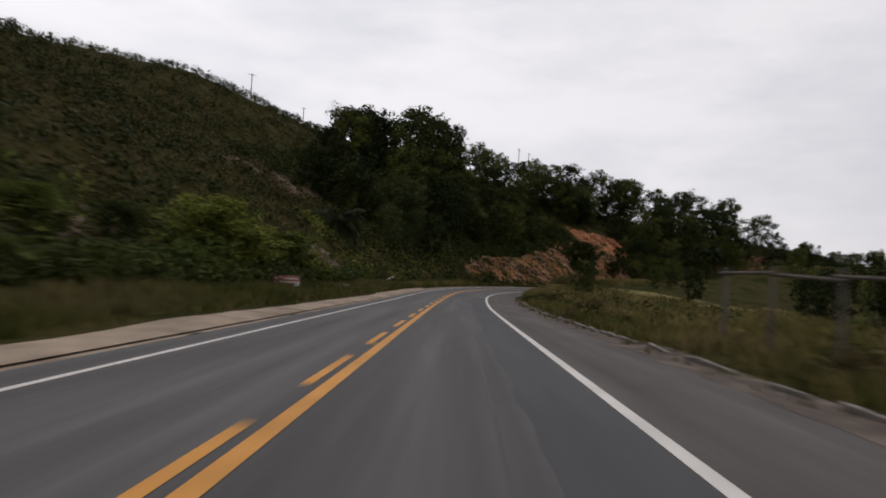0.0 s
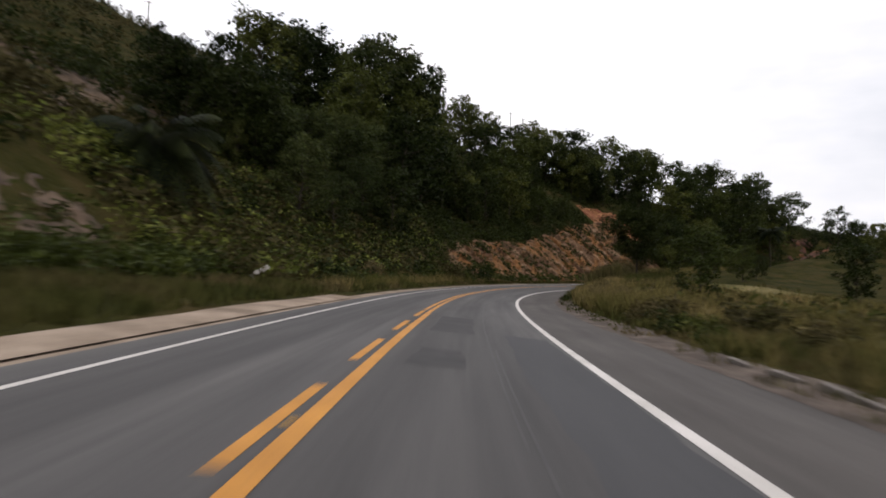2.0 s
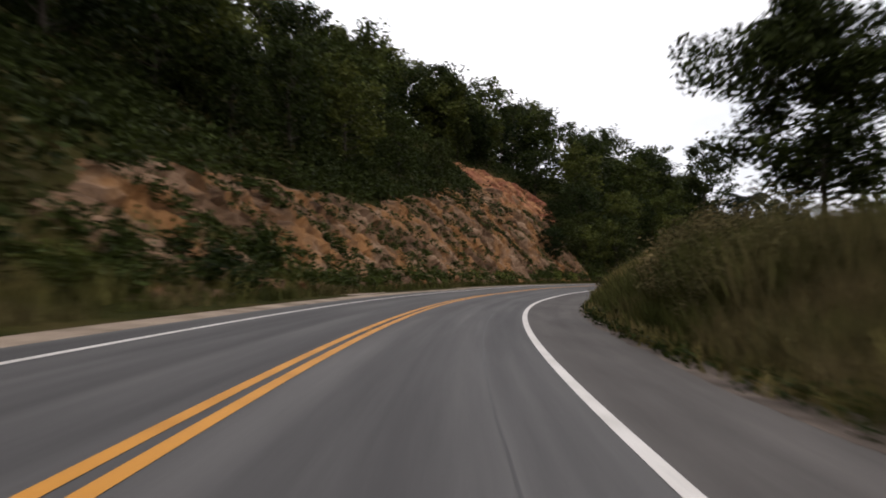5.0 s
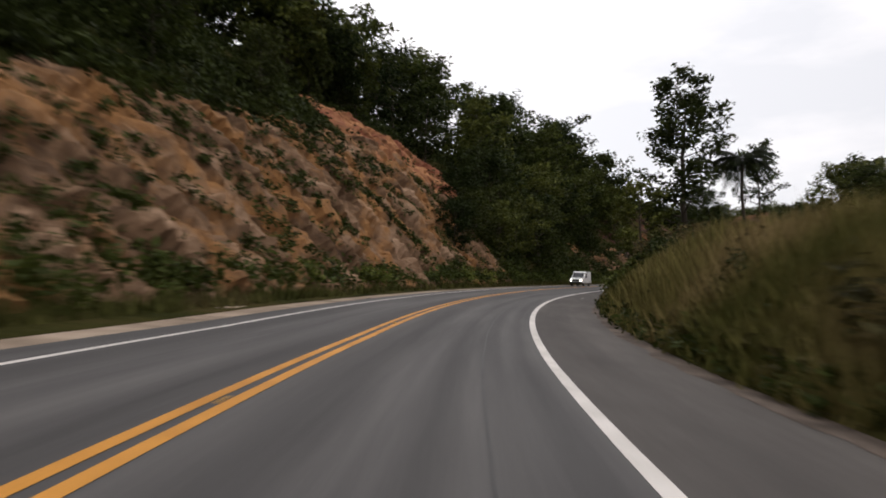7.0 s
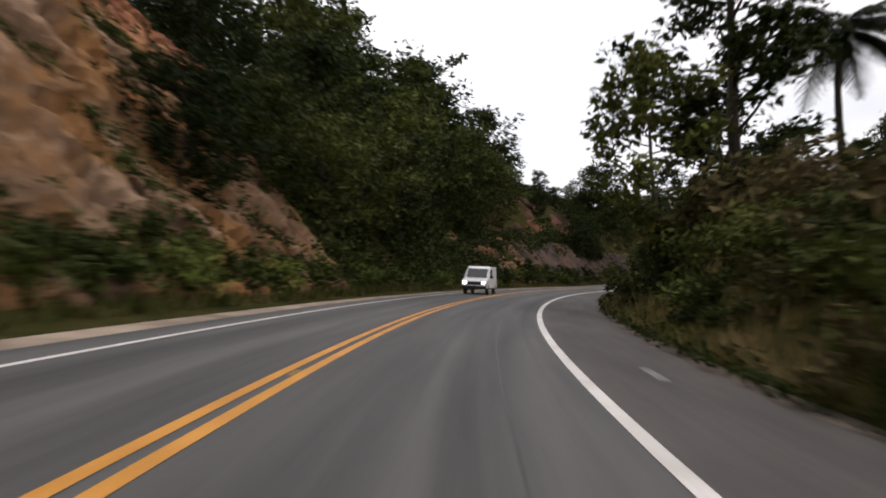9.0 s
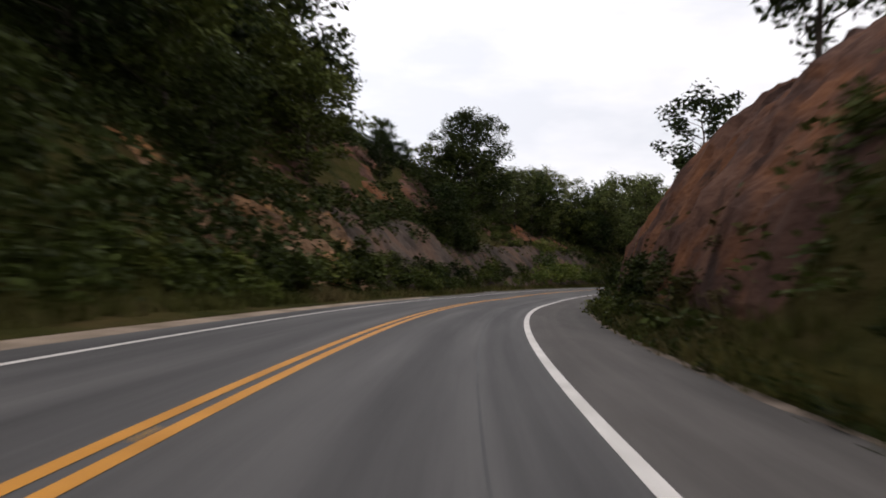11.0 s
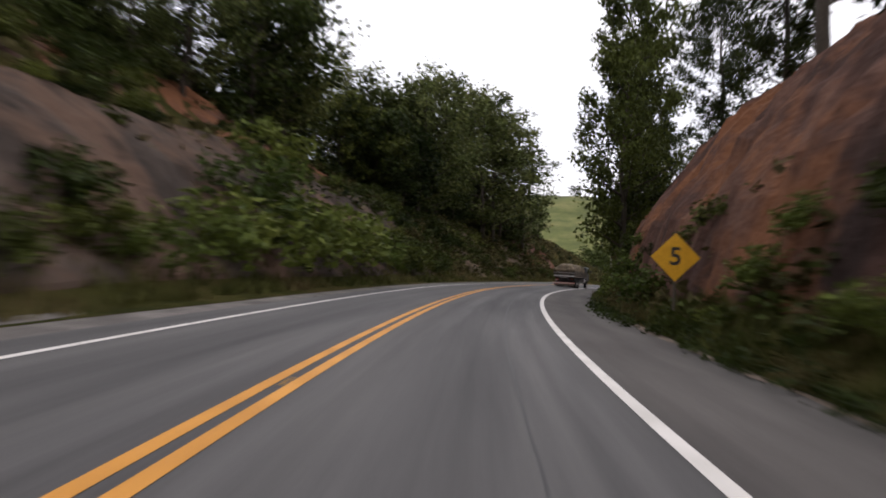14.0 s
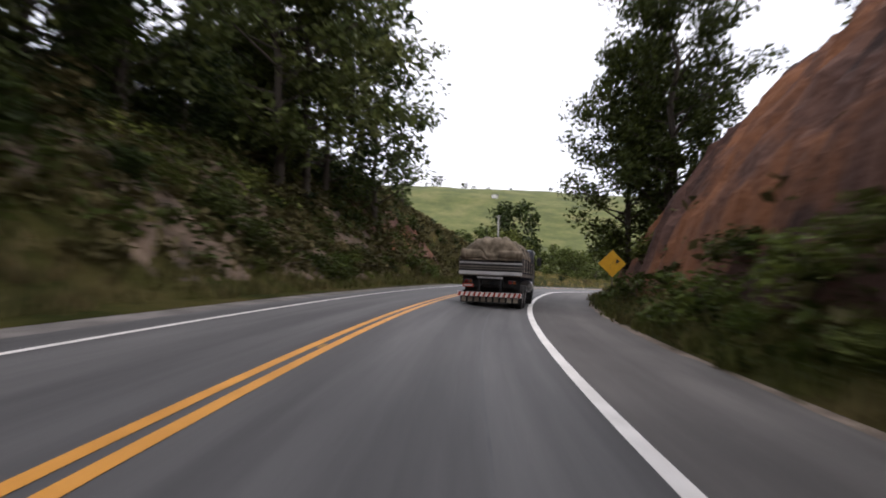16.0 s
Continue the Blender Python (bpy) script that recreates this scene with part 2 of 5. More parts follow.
SLAB = material("smooth_brown_slab_rock", [(0.026, 0.02, 0.016), (0.045, 0.034, 0.028), (0.08, 0.059, 0.047)], scale=3.0, fine=0.35, rough=0.92, shine=0.08, tint=((0.088, 0.055, 0.039), 4.0), bump=0.5, bump_size=0.08)
DARK_LINE = material("thin_dark_line", [(0.034, 0.032, 0.032), (0.055, 0.052, 0.05)], scale=0.6, fine=0.03, rough=0.6, bump=0.2, bump_size=0.005)
CONCRETE = material("weathered_concrete", [(0.2, 0.18, 0.16), (0.36, 0.34, 0.31)], scale=0.7, fine=0.06, rough=0.9, bump=0.4, bump_size=0.02)

# ---------------------------------------------------------------- the line of the road
BEND = [-0.79, -0.36, 0.08, 0.58, 1.13, 1.82, 3.03, 3.99, 4.41, 4.25, 4.12, 4.94, 4.86, 4.52, 4.29, 4.26, 4.41, 4.44, 4.05, 3.15, 2.96, 3.38, 3.67, 4.01, 4.35, 4.69, 5.04, 5.38, 5.72, 6.06, 6.4, 6.73, 7.07, 7.41]
BEND_AT = np.arange(len(BEND)) * 20.0 - 20.0
ALONG = np.arange(-120.0, 641.0, 1.0)
_turn = np.cumsum(np.interp(ALONG, BEND_AT, np.array(BEND) / 1000))
HEADING = _turn - np.interp(0.0, ALONG, _turn)
_x, _y = np.cumsum(np.sin(HEADING)), np.cumsum(np.cos(HEADING))
LINE_X, LINE_Y = _x - np.interp(0.0, ALONG, _x), _y - np.interp(0.0, ALONG, _y)
BANK_AT, BANK, CROWN = [-20.0, 100.0, 200.0, 300.0, 420.0], [1.19, 5.29, 6.07, 3.94, 4.83], [3.32, 3.12, 2.85, 2.64, 2.82]
GRADE_AT = np.arange(10) * 70.0 - 20.0
GRADE = [1.05, -0.26, -0.91, -1.23, -0.95, -0.69, 0.48, 1.34, 0.89, 0.22]
WHITE_RIGHT, WHITE_LEFT = 3.63, -3.16
EDGE_RIGHT = 6.9


def heading(s):
    return float(np.interp(s, ALONG, HEADING))


def plan(s, n):
    """Place in plan of the point s metres along the centre line and n metres to its right."""
    h = np.interp(s, ALONG, HEADING)
    return np.interp(s, ALONG, LINE_X) + n * np.cos(h), np.interp(s, ALONG, LINE_Y) - n * np.sin(h)


def road_z(s, n):
    slope = np.tan(np.radians(np.interp(s, BANK_AT, BANK)))
    crown = np.tan(np.radians(np.interp(s, BANK_AT, CROWN)))
    return np.interp(s, GRADE_AT, GRADE) - slope * n + crown * np.minimum(n, 0)


# heights of the land over the road's edge: rows by distance along, columns by distance out
LEFT_OUT = [0, 1.5, 3, 5, 7, 9, 11, 15, 19, 23, 32, 45, 80, 140, 250, 420]
LEFT_AT = [-120, 50, 115, 150, 175, 205, 245, 265, 315, 350, 385, 410, 445, 475, 493, 512, 560, 640]
LEFT_UP = [
    [0, .1, .2, .4, .8, 1.6, 2.8, 5.5, 9, 12, 17, 22, 33.5, 35, 33, -3],
    [0, .1, .2, .4, .7, 1.4, 2.5, 5, 8, 11, 15.5, 21, 34.5, 36.5, 34, -3],
    [0, .1, .2, .5, 1, 2, 3.5, 7, 10, 13, 18, 25, 42, 44.5, 42, -3],
    [0, .1, .5, 2.2, 4.2, 6, 7.8, 11.2, 14, 17, 24, 32, 50, 55, 50, -3],
    [0, .1, .6, 2.8, 5, 6.8, 8.4, 12, 15, 18, 25, 33, 48, 50, 46, -3],
    [0, .1, .8, 3.2, 6, 8.2, 10.2, 13.8, 16.6, 19, 26, 35, 46, 48, 44, -3],
    [0, .1, .9, 3.6, 6.6, 9, 11.4, 15.4, 18.6, 21.5, 27, 34, 45, 47, 43, -3],
    [0, .1, .8, 3, 5.4, 7.4, 9.2, 13, 17, 20.5, 26, 33, 43, 46, 42, -3],
    [0, .1, .7, 2.8, 5, 6.6, 8, 11, 14, 17, 22, 28, 34, 38, 34, -3],
    [0, .1, .8, 3.2, 5.4, 7.4, 9.4, 14, 17.5, 20, 23, 25, 29, 30, 26, -3],
    [0, .1, 1.2, 4.4, 6.4, 7.6, 9.2, 13, 15.5, 17.5, 19, 19, 20, 20, 18, -3],
    [0, .1, 1.2, 4.4, 6.4, 7.4, 8.6, 10.8, 12, 12, 11, 11, 12, 12, 10, -3],
    [0, .1, .8, 2.8, 4.8, 6.4, 7.8, 10, 11, 11, 10, 8, 6, 5, 4, -3],
    [0, .1, 1, 3.4, 6.2, 8.2, 9.8, 11.4, 11.6, 11, 9, 6, 3, 2, 1, -3],
    [0, .1, .8, 2.8, 5, 6.6, 7.6, 8.4, 8.4, 8, 6.6, 4.4, 2.5, 1.5, .5, -3],
    [0, .1, .3, 1, 1.8, 2.4, 2.8, 3.2, 3.2, 3.2, 3, 2.5, 2, 1, 0, -3],
    [0, .1, .2, .5, .8, 1, 1.2, 1.5, 1.5, 1.5, 1, .5, 0, -1, -2, -3],
    [0, .1, .1, .2, .2, .2, .2, 0, 0, 0, -.5, -1, -1.5, -2, -2, -3],
]
RIGHT_OUT = [0, 1, 2, 3, 5, 7, 9, 13, 20, 35, 60, 100]
RIGHT_AT = [-120, 90, 130, 165, 200, 235, 262, 285, 300, 320, 425, 447, 464, 482, 510, 560, 640]
RIGHT_UP = [
    [0, -.05, -.1, -.1, -.2, -.3, -.4, -.6, -1, -1.5, -2, -2.5],
    [0, 0, .1, .2, .3, .3, .3, 0, -.4, -1, -2, -2.5],
    [0, .1, .4, .8, 1.2, 1.4, 1.4, 1.2, .6, -.5, -1.5, -2.5],
    [0, .2, .7, 1.3, 2.2, 2.7, 3, 3, 2.4, 1, -1, -2.5],
    [0, .2, .9, 1.7, 2.8, 3.3, 3.6, 3.8, 3.4, 2, 0, -2.5],
    [0, .3, 1.2, 2.2, 3.4, 4, 4.4, 4.6, 4.4, 3, 0, -2.5],
    [0, .3, 1.3, 2.5, 4, 5, 5.6, 6, 6, 4, 1, -2.5],
    [0, .3, 1.5, 3.5, 5.6, 7, 8, 8.6, 8.6, 6, 2, -2.5],
    [0, .3, 1.5, 3.8, 6.8, 9.3, 11, 12, 12, 9, 3, -2.5],
    [0, .3, 1.6, 4.2, 7.2, 9.8, 11.7, 13, 13, 10, 4, -2.5],
    [0, .3, 1.6, 4.2, 7.2, 9.8, 11.7, 13, 13, 10, 4, -2.5],
    [0, .3, 1.4, 3.7, 6.6, 9.2, 11, 12.4, 12.4, 9, 3, -2.5],
    [0, .2, 1, 2.4, 4.6, 6.4, 7.6, 8.4, 8, 5, 1, -2.5],
    [0, .1, .4, .8, 1.4, 1.8, 2, 2, 1.4, 0, -1.5, -2.5],
    [0, 0, .1, .2, .2, .1, 0, -.3, -.8, -1.5, -2, -2.5],
    [0, 0, 0, 0, -.1, -.2, -.3, -.6, -1, -1.5, -2, -2.5],
    [0, 0, 0, 0, -.1, -.2, -.3, -.6, -1, -1.5, -2, -2.5],
]


def table(out, at, up, s, d):
    """Height at s, d, between the four nearest entries."""
    i = min(max(bisect(at, s) - 1, 0), len(at) - 2)
    j = min(max(bisect(out, d) - 1, 0), len(out) - 2)
    a = min(max((s - at[i]) / (at[i + 1] - at[i]), 0.0), 1.0)
    b = min(max((d - out[j]) / (out[j + 1] - out[j]), 0.0), 1.0)
    low = up[i][j] * (1 - b) + up[i][j + 1] * b
    return low * (1 - a) + (up[i + 1][j] * (1 - b) + up[i + 1][j + 1] * b) * a


def bisect(values, x):
    k = 0
    while k < len(values) and values[k] <= x:
        k += 1
    return k


def land_z(s, n):
    """Height of the land, with its small swells."""
    if n < -4.6:
        d = -4.6 - n
        z = float(road_z(s, -4.6)) + table(LEFT_OUT, LEFT_AT, LEFT_UP, s, d)
    elif n > EDGE_RIGHT:
        d = n - EDGE_RIGHT
        z = float(road_z(s, EDGE_RIGHT)) + table(RIGHT_OUT, RIGHT_AT, RIGHT_UP, s, d)
    else:
        return float(road_z(s, n)) - 0.12
    x, y = plan(s, n)
    amp = min(d / 5.0, 1.0) * (0.5 + min(d / 40.0, 1.0))
    return z + amp * (noise.noise(Vector((x / 9, y / 9, 3.0))) + 0.5 * noise.noise(Vector((x / 3.5, y / 3.5, 7.0)))) * 0.8 - 0.02


def at(s, n, up=0.0):
    x, y = plan(s, n)
    return Vector((float(x), float(y), land_z(s, n) + up))


def mesh_object(name, verts, faces, mat, smooth=True, parent=None):
    me = bpy.data.meshes.new(name)
    me.from_pydata([tuple(v) for v in verts], [], [tuple(f) for f in faces])
    me.materials.append(mat)
    if smooth:
        me.polygons.foreach_set("use_smooth", np.ones(len(me.polygons), dtype=bool))
    ob = new(name, me)
    ob.parent = parent
    return ob


def grid_faces(rows, cols):
    return [(i * cols + j, i * cols + j + 1, (i + 1) * cols + j + 1, (i + 1) * cols + j) for i in range(rows - 1) for j in range(cols - 1)]


# where the asphalt of the shoulder ends: soil and weeds creep over it
CREEP_AT = [-100, 20, 30, 38, 50, 70, 86, 92, 100, 120, 165, 172, 190, 226, 236, 262, 322, 332, 350, 355, 360, 377, 382, 392, 402, 425, 620]
CREEP = [7.2, 7.0, 7.2, 7.6, 7.0, 6.65, 6.4, 6.2, 6.8, 6.9, 6.5, 6.55, 6.95, 6.55, 6.4, 6.6, 6.9, 6.5, 6.8, 6.05, 6.45, 6.4, 5.8, 6.0, 6.6, 7.0, 7.0]


def strip(name, s0, s1, n_list, lift, mat, step=2.0, wobble=0.0, creep=False):
    """A strip of the road's surface, laid along it; its map holds metres across and along."""
    ss = np.linspace(s0, s1, max(2, int((s1 - s0) / step) + 1))
    verts, uv = [], []
    for s in ss:
        for j, n in enumerate(n_list):
            nn = n
            if creep and j < len(n_list) - 1:
                nn = min(float(np.interp(s, CREEP_AT, CREEP)), n_list[-1] - 0.2)
                nn += (n_list[-1] - nn) * j / (len(n_list) - 1)
            if wobble and j in (0, len(n_list) - 1):
                nn = n + wobble * (noise.noise(Vector((s / 2.3, n, 0))) + 0.6 * noise.noise(Vector((s / 0.7, n, 5))))
            x, y = plan(s, nn)
            verts.append((x, y, float(road_z(s, nn)) + lift))
            uv.append((nn, s))
    faces = [tuple(reversed(f)) for f in grid_faces(len(ss), len(n_list))]
    faces = [f[::-1] for f in faces]
    ob = mesh_object(name, verts, [(a, d, c, b)[::-1] for a, b, c, d in faces], mat)
    layer = ob.data.uv_layers.new(name="map")
    for loop in ob.data.loops:
        layer.data[loop.index].uv = uv[loop.vertex_index]
    return ob


# ---------------------------------------------------------------- ground
def build_ground():
    cols = [-420, -330, -250, -190, -140, -110, -88, -72, -60, -50, -43, -37, -32, -28, -25, -22, -19.5, -17, -15, -13.2, -11.6, -10.2, -9, -7.8, -6.8, -5.8,
            -5.0, -4.6, -2, 2, 6.9, 7.5, 8.2, 9, 10, 11, 12.2, 13.6, 15.2, 17.5, 20, 24, 29, 36, 46, 60, 78, 100]
    ss = np.concatenate([np.arange(-120, -30, 6.0), np.arange(-30, 520, 2.0), np.arange(520, 641, 6.0)])
    verts = []
    for s in ss:
        for n in cols:
            x, y = plan(s, n)
            verts.append((x, y, land_z(s, n)))
    faces = grid_faces(len(ss), len(cols))
    base = len(verts)
    # the plain that runs on to the horizon
    k = 41
    g = np.linspace(-1, 1, k)
    g = np.sign(g) * np.abs(g) ** 2.0 * 4000
    for a in g:
        for b in g:
            verts.append((200 + a, 150 + b, -3.0))
    faces += [tuple(base + i for i in f) for f in grid_faces(k, k)]
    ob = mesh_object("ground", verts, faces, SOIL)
    return tagged(ob, "brown and green scrub-covered ground rising to a hillside", "ground", kind="structure")


build_ground()

# pasture hill beyond the bend
FAR = Vector((203.0, 306.0, 0.0))
FAR_AHEAD, FAR_SIDE = Vector((0.979, 0.204, 0)), Vector((0.204, -0.979, 0))


def hill_z(u, v):
    t = min(max((u - 400) / 640, 0), 1)
    z = 140 * (t * t * (3 - 2 * t)) * (1.0 - 0.00012 * abs(v))
    if u > 1040:
        z -= (u - 1040) * 0.12
    return z - 4 + 5 * noise.noise(Vector((u / 160, v / 160, 1.0))) + 1.5 * noise.noise(Vector((u / 40, v / 40, 2.0)))


def far_at(u, v, up=0.0):
    p = FAR + FAR_AHEAD * u + FAR_SIDE * v
    return Vector((p.x, p.y, hill_z(u, v) + up))


us, vs = np.linspace(380, 1500, 75), np.linspace(-700, 700, 71)
hill = mesh_object("hill", [far_at(u, v) for u in us for v in vs], grid_faces(len(us), len(vs)), PASTURE)
tagged(hill, "open green pasture hill beyond the bend", "hill", kind="structure")

# ---------------------------------------------------------------- road
tagged(strip("road", -100, 620, [-4.0, -3.2, -2, -1, 0, 1.2, 2.4, 3.66], 0.0, ASPHALT), "worn grey asphalt two-lane road bending right", "road", kind="structure")
tagged(strip("pavement", -100, 620, [3.66, 4.6, 5.7, 6.95], -0.004, SHOULDER, step=1.0, wobble=0.12), "pale grey asphalt hard shoulder with a ragged edge", "shoulder", kind="structure")
tagged(strip("verge", -100, 322, [-6.1, -5.5, -4.8, -3.95], -0.03, SAND, step=1.0, wobble=0.5), "pale sandy dirt verge along the asphalt edge", "verge", kind="structure")
tagged(strip("verge_5", 321, 620, [-6.1, -5.5, -4.8, -3.95], -0.034, GREY_VERGE, step=1.0, wobble=0.5), "grey gravelly verge along the asphalt edge", "verge", kind="structure")
tagged(strip("verge_6", -100, 271, [6.5, 6.9, 7.5], 0.001, DIRT, step=0.6, wobble=0.22, creep=True), "brown dirt creeping over the edge of the shoulder", "verge", kind="structure")
tagged(strip("verge_2", 270, 620, [6.8, 7.05, 7.5], 0.001, TAN_DIRT, step=0.6, wobble=0.22, creep=True), "thin pale dirt edge beside the shoulder", "verge", kind="structure")
tagged(strip("trim_1", -100, 620, [WHITE_RIGHT - 0.1, WHITE_RIGHT + 0.1], 0.006, WHITE), "white painted edge line on asphalt", "road marking", kind="structure")
tagged(strip("trim_2", -100, 620, [WHITE_LEFT - 0.06, WHITE_LEFT + 0.06], 0.006, WHITE), "white painted edge line on asphalt", "road marking", kind="structure")
tagged(strip("trim_3", -100, 80, [-0.1, 0.08], 0.006, YELLOW), "solid yellow centre line on asphalt", "road marking", kind="structure")
tagged(strip("trim_16", 80, 620, [-0.105, 0.035], 0.006, YELLOW), "solid yellow centre line on asphalt", "road marking", kind="structure")
tagged(strip("trim_4", 82, 620, [-0.36, -0.225], 0.006, YELLOW), "solid yellow centre line on asphalt", "road marking", kind="structure")
for i in range(-12, 15):
    s0 = -3.2 + 5.80 * i
    tagged(strip("yellow_dash", s0, s0 + 3.4, [-0.36, -0.22], 0.006, YELLOW), "broken yellow centre line dash on asphalt", "road marking", "centre line dashes")

# ---------------------------------------------------------------- cut faces of rock and earth
def cut_face(name, label, s0, s1, d0, d1, side, mat, amp, cell, seed, cover=0.0, step=0.5, lift=0.25, tops=None):
    """A fractured face laid over the cut slope: blocks stand proud by different depths and sink into the soil at the rim."""
    ss = np.arange(s0, s1 + 0.01, step)
    ds = np.arange(d0, d1 + 0.01, step * 0.8)
    edge = -4.6 if side < 0 else EDGE_RIGHT
    verts, uv = [], []
    for s in ss:
        top = float(np.interp(s, [q[0] for q in tops], [q[1] for q in tops])) + 1.2 * noise.noise(Vector((s / 3, seed, 0))) if tops else d1
        h = heading(s)
        inward = Vector((math.cos(h), -math.sin(h), 0)) * (-side)
        for d in ds:
            n = edge + side * d
            p = at(s, n)
            across, along = 0.5 * s + 0.86 * d, 0.86 * s - 0.5 * d
            uv.append((across, along))
            q = Vector((across / cell[0], along / cell[1], seed))
            dist, cells = noise.voronoi(q + Vector((0.25 * noise.noise(q * 1.7), 0.25 * noise.noise(q * 1.7 + Vector((9, 0, 0))), 0)))
            block = noise.noise(cells[0] * 7.3) * 0.9
            crack = min((dist[1] - dist[0]) * 4.0, 1.0)
            small, bits = noise.voronoi(q * 2.6 + Vector((3.1, 0, 0)))
            block += 0.22 * noise.noise(bits[0] * 5.1) - 0.18 * max(1 - (small[1] - small[0]) * 4.0, 0)
            fine = noise.fractal(Vector((s * 0.9, d * 0.9, seed + 4)), 0.8, 2.1, 5) * 0.5 - abs(noise.noise(Vector(((s + 0.5 * d) * 0.8, d * 0.3, seed + 8)))) * 0.7 + 0.2
            rim = min((s - s0) / 6, (s1 - s) / 6, (d - d0) / 2.0, (min(d1, top) - d) / 1.6, 1.0)
            patch = noise.noise(Vector((s / 8, d / 6, seed + 11))) - cover
            rim = min(rim, 0.5 + patch * 3.0)
            out = lift + amp * (block * 0.75 + fine * 0.8 - (1 - crack) * 0.55) if rim > 0 else 0
            out = out * max(rim, 0) ** 0.5 - 0.6 * max(0.25 - rim, 0)
            verts.append(p + inward * out * 0.8 + Vector((0, 0, out * 0.55)))
    faces = grid_faces(len(ss), len(ds))
    ob = mesh_object(name, verts, faces, mat, smooth=False)
    layer = ob.data.uv_layers.new(name="map")
    for loop in ob.data.loops:
        layer.data[loop.index].uv = uv[loop.vertex_index]
    return tagged(ob, label, "rock face" if mat in (ROCK, ORANGE_ROCK, SLAB) else "earth bank", kind="structure")


cut_face("rock_face_1", "fractured tan and pink rock cut above the verge", 147, 260, 1.6, 18, -1, ROCK, 1.1, (1.3, 3.4), 1.0, -0.55, 0.32, lift=0.75, tops=[(147, 5), (156, 8), (165, 9.5), (180, 9.5), (195, 9.5), (215, 12), (240, 16), (254, 17.5), (260, 13)])
cut_face("rock_face_2", "orange weathered rock scar high on the slope", 243, 271, 12.5, 22, -1, ORANGE_ROCK, 1.0, (1.8, 2.6), 5.0, -0.35, 0.4, lift=1.1)
cut_face("rock_face_3", "broken pale pinkish rock beside the road", 300, 323, 2.2, 10, -1, ROCK, 1.1, (1.6, 3.2), 9.0, -0.2, 0.45, lift=0.6)
cut_face("rock_face_4", "smooth brown rock slab beside the road", 319, 360, 2.2, 9, -1, SLAB, 0.35, (6.0, 5.0), 13.0, -0.6, 0.45, lift=0.5)
cut_face("rock_face_5", "smooth dark brown rock slab with cracks", 352, 416, 1.8, 7.4, -1, SLAB, 0.3, (5.0, 9.0), 15.0, -0.7, 0.45, lift=0.5)
cut_face("earth_bank_1", "red brown earth cut above the slab", 372, 412, 8.2, 13, -1, RED_EARTH, 0.6, (3.0, 3.0), 17.0, -0.35, 0.5)
cut_face("earth_bank_2", "red earth scar high on the slope", 318, 362, 10, 19, -1, RED_EARTH, 0.8, (2.4, 2.0), 21.0, 0.02, 0.5)
cut_face("earth_bank_3", "red earth scar on a grassy bank", 462, 480, 3.6, 8, -1, RED_EARTH, 0.5, (2.4, 2.0), 25.0, -0.05, 0.5)
cut_face("earth_bank_8", "dry brown earth bank under the airy trees", 418, 464, 2.0, 9.5, -1, EARTH, 0.5, (3.0, 2.6), 45.0, 0.02, 0.5)
cut_face("earth_bank_4", "bare tan earth scar behind the bushes", 23, 38, 10, 14, -1, EARTH, 0.6, (2.0, 2.0), 29.0, -0.2, 0.5)
cut_face("earth_bank_5", "bare tan earth scar behind the bushes", 68, 88, 9.6, 14.5, -1, EARTH, 0.5, (2.0, 2.0), 33.0, -0.1, 0.5)
cut_face("earth_bank_6", "brown earth scar on the scrubby hillside", 96, 124, 20, 34, -1, EARTH, 0.8, (3.0, 3.0), 37.0, 0.02, 0.8)
cut_face("earth_bank_7", "steep red earth cut with dark weathered top", 288, 470, 1.4, 13.0, 1, RED_EARTH, 0.6, (4.5, 2.2), 41.0, -1.3, 0.5, lift=0.65)


# ---------------------------------------------------------------- plants
def leaves(rng, centers, spread, per, size, flat=0.75, droop=0.0):
    """Folded leaf cards strewn round the given centres: vertices and faces."""
    c = np.repeat(np.asarray(centers, float), per, axis=0)
    sp = np.repeat(np.asarray(spread, float).reshape(-1), per) if np.ndim(spread) else np.full(len(c), float(spread))
    m = len(c)
    off = rng.normal(size=(m, 3))
    off /= np.maximum(np.linalg.norm(off, axis=1, keepdims=True), 1e-6)
    off *= (rng.random((m, 1)) ** 0.5) * sp[:, None]
    off[:, 2] *= flat
    p = c + off
    a = rng.normal(size=(m, 3))
    a[:, 2] = a[:, 2] * 0.5 - droop
    a /= np.linalg.norm(a, axis=1, keepdims=True)
    b = np.cross(a, rng.normal(size=(m, 3)))
    b /= np.maximum(np.linalg.norm(b, axis=1, keepdims=True), 1e-6)
    k = np.cross(a, b)
    ln = size * (0.6 + 0.8 * rng.random((m, 1)))
    wd = ln * (0.32 + 0.25 * rng.random((m, 1)))
    v = np.stack([p - a * ln * 0.5, p + b * wd * 0.5 + k * wd * 0.2, p + a * ln * 0.5, p - b * wd * 0.5 + k * wd * 0.2], 1).reshape(-1, 3)
    f = np.arange(m * 4).reshape(-1, 4)
    return v, f


def raw_mesh(name, v, f, mat):
    me = bpy.data.meshes.new(name)
    v, f = np.asarray(v, np.float32), np.asarray(f, np.int32)
    me.vertices.add(len(v))
    me.vertices.foreach_set("co", v.ravel())
    me.loops.add(f.size)
    me.loops.foreach_set("vertex_index", f.ravel())
    me.polygons.add(len(f))
    me.polygons.foreach_set("loop_start", np.arange(0, f.size, f.shape[1], dtype=np.int32))
    me.update(calc_edges=True)
    me.materials.append(mat)
    return me


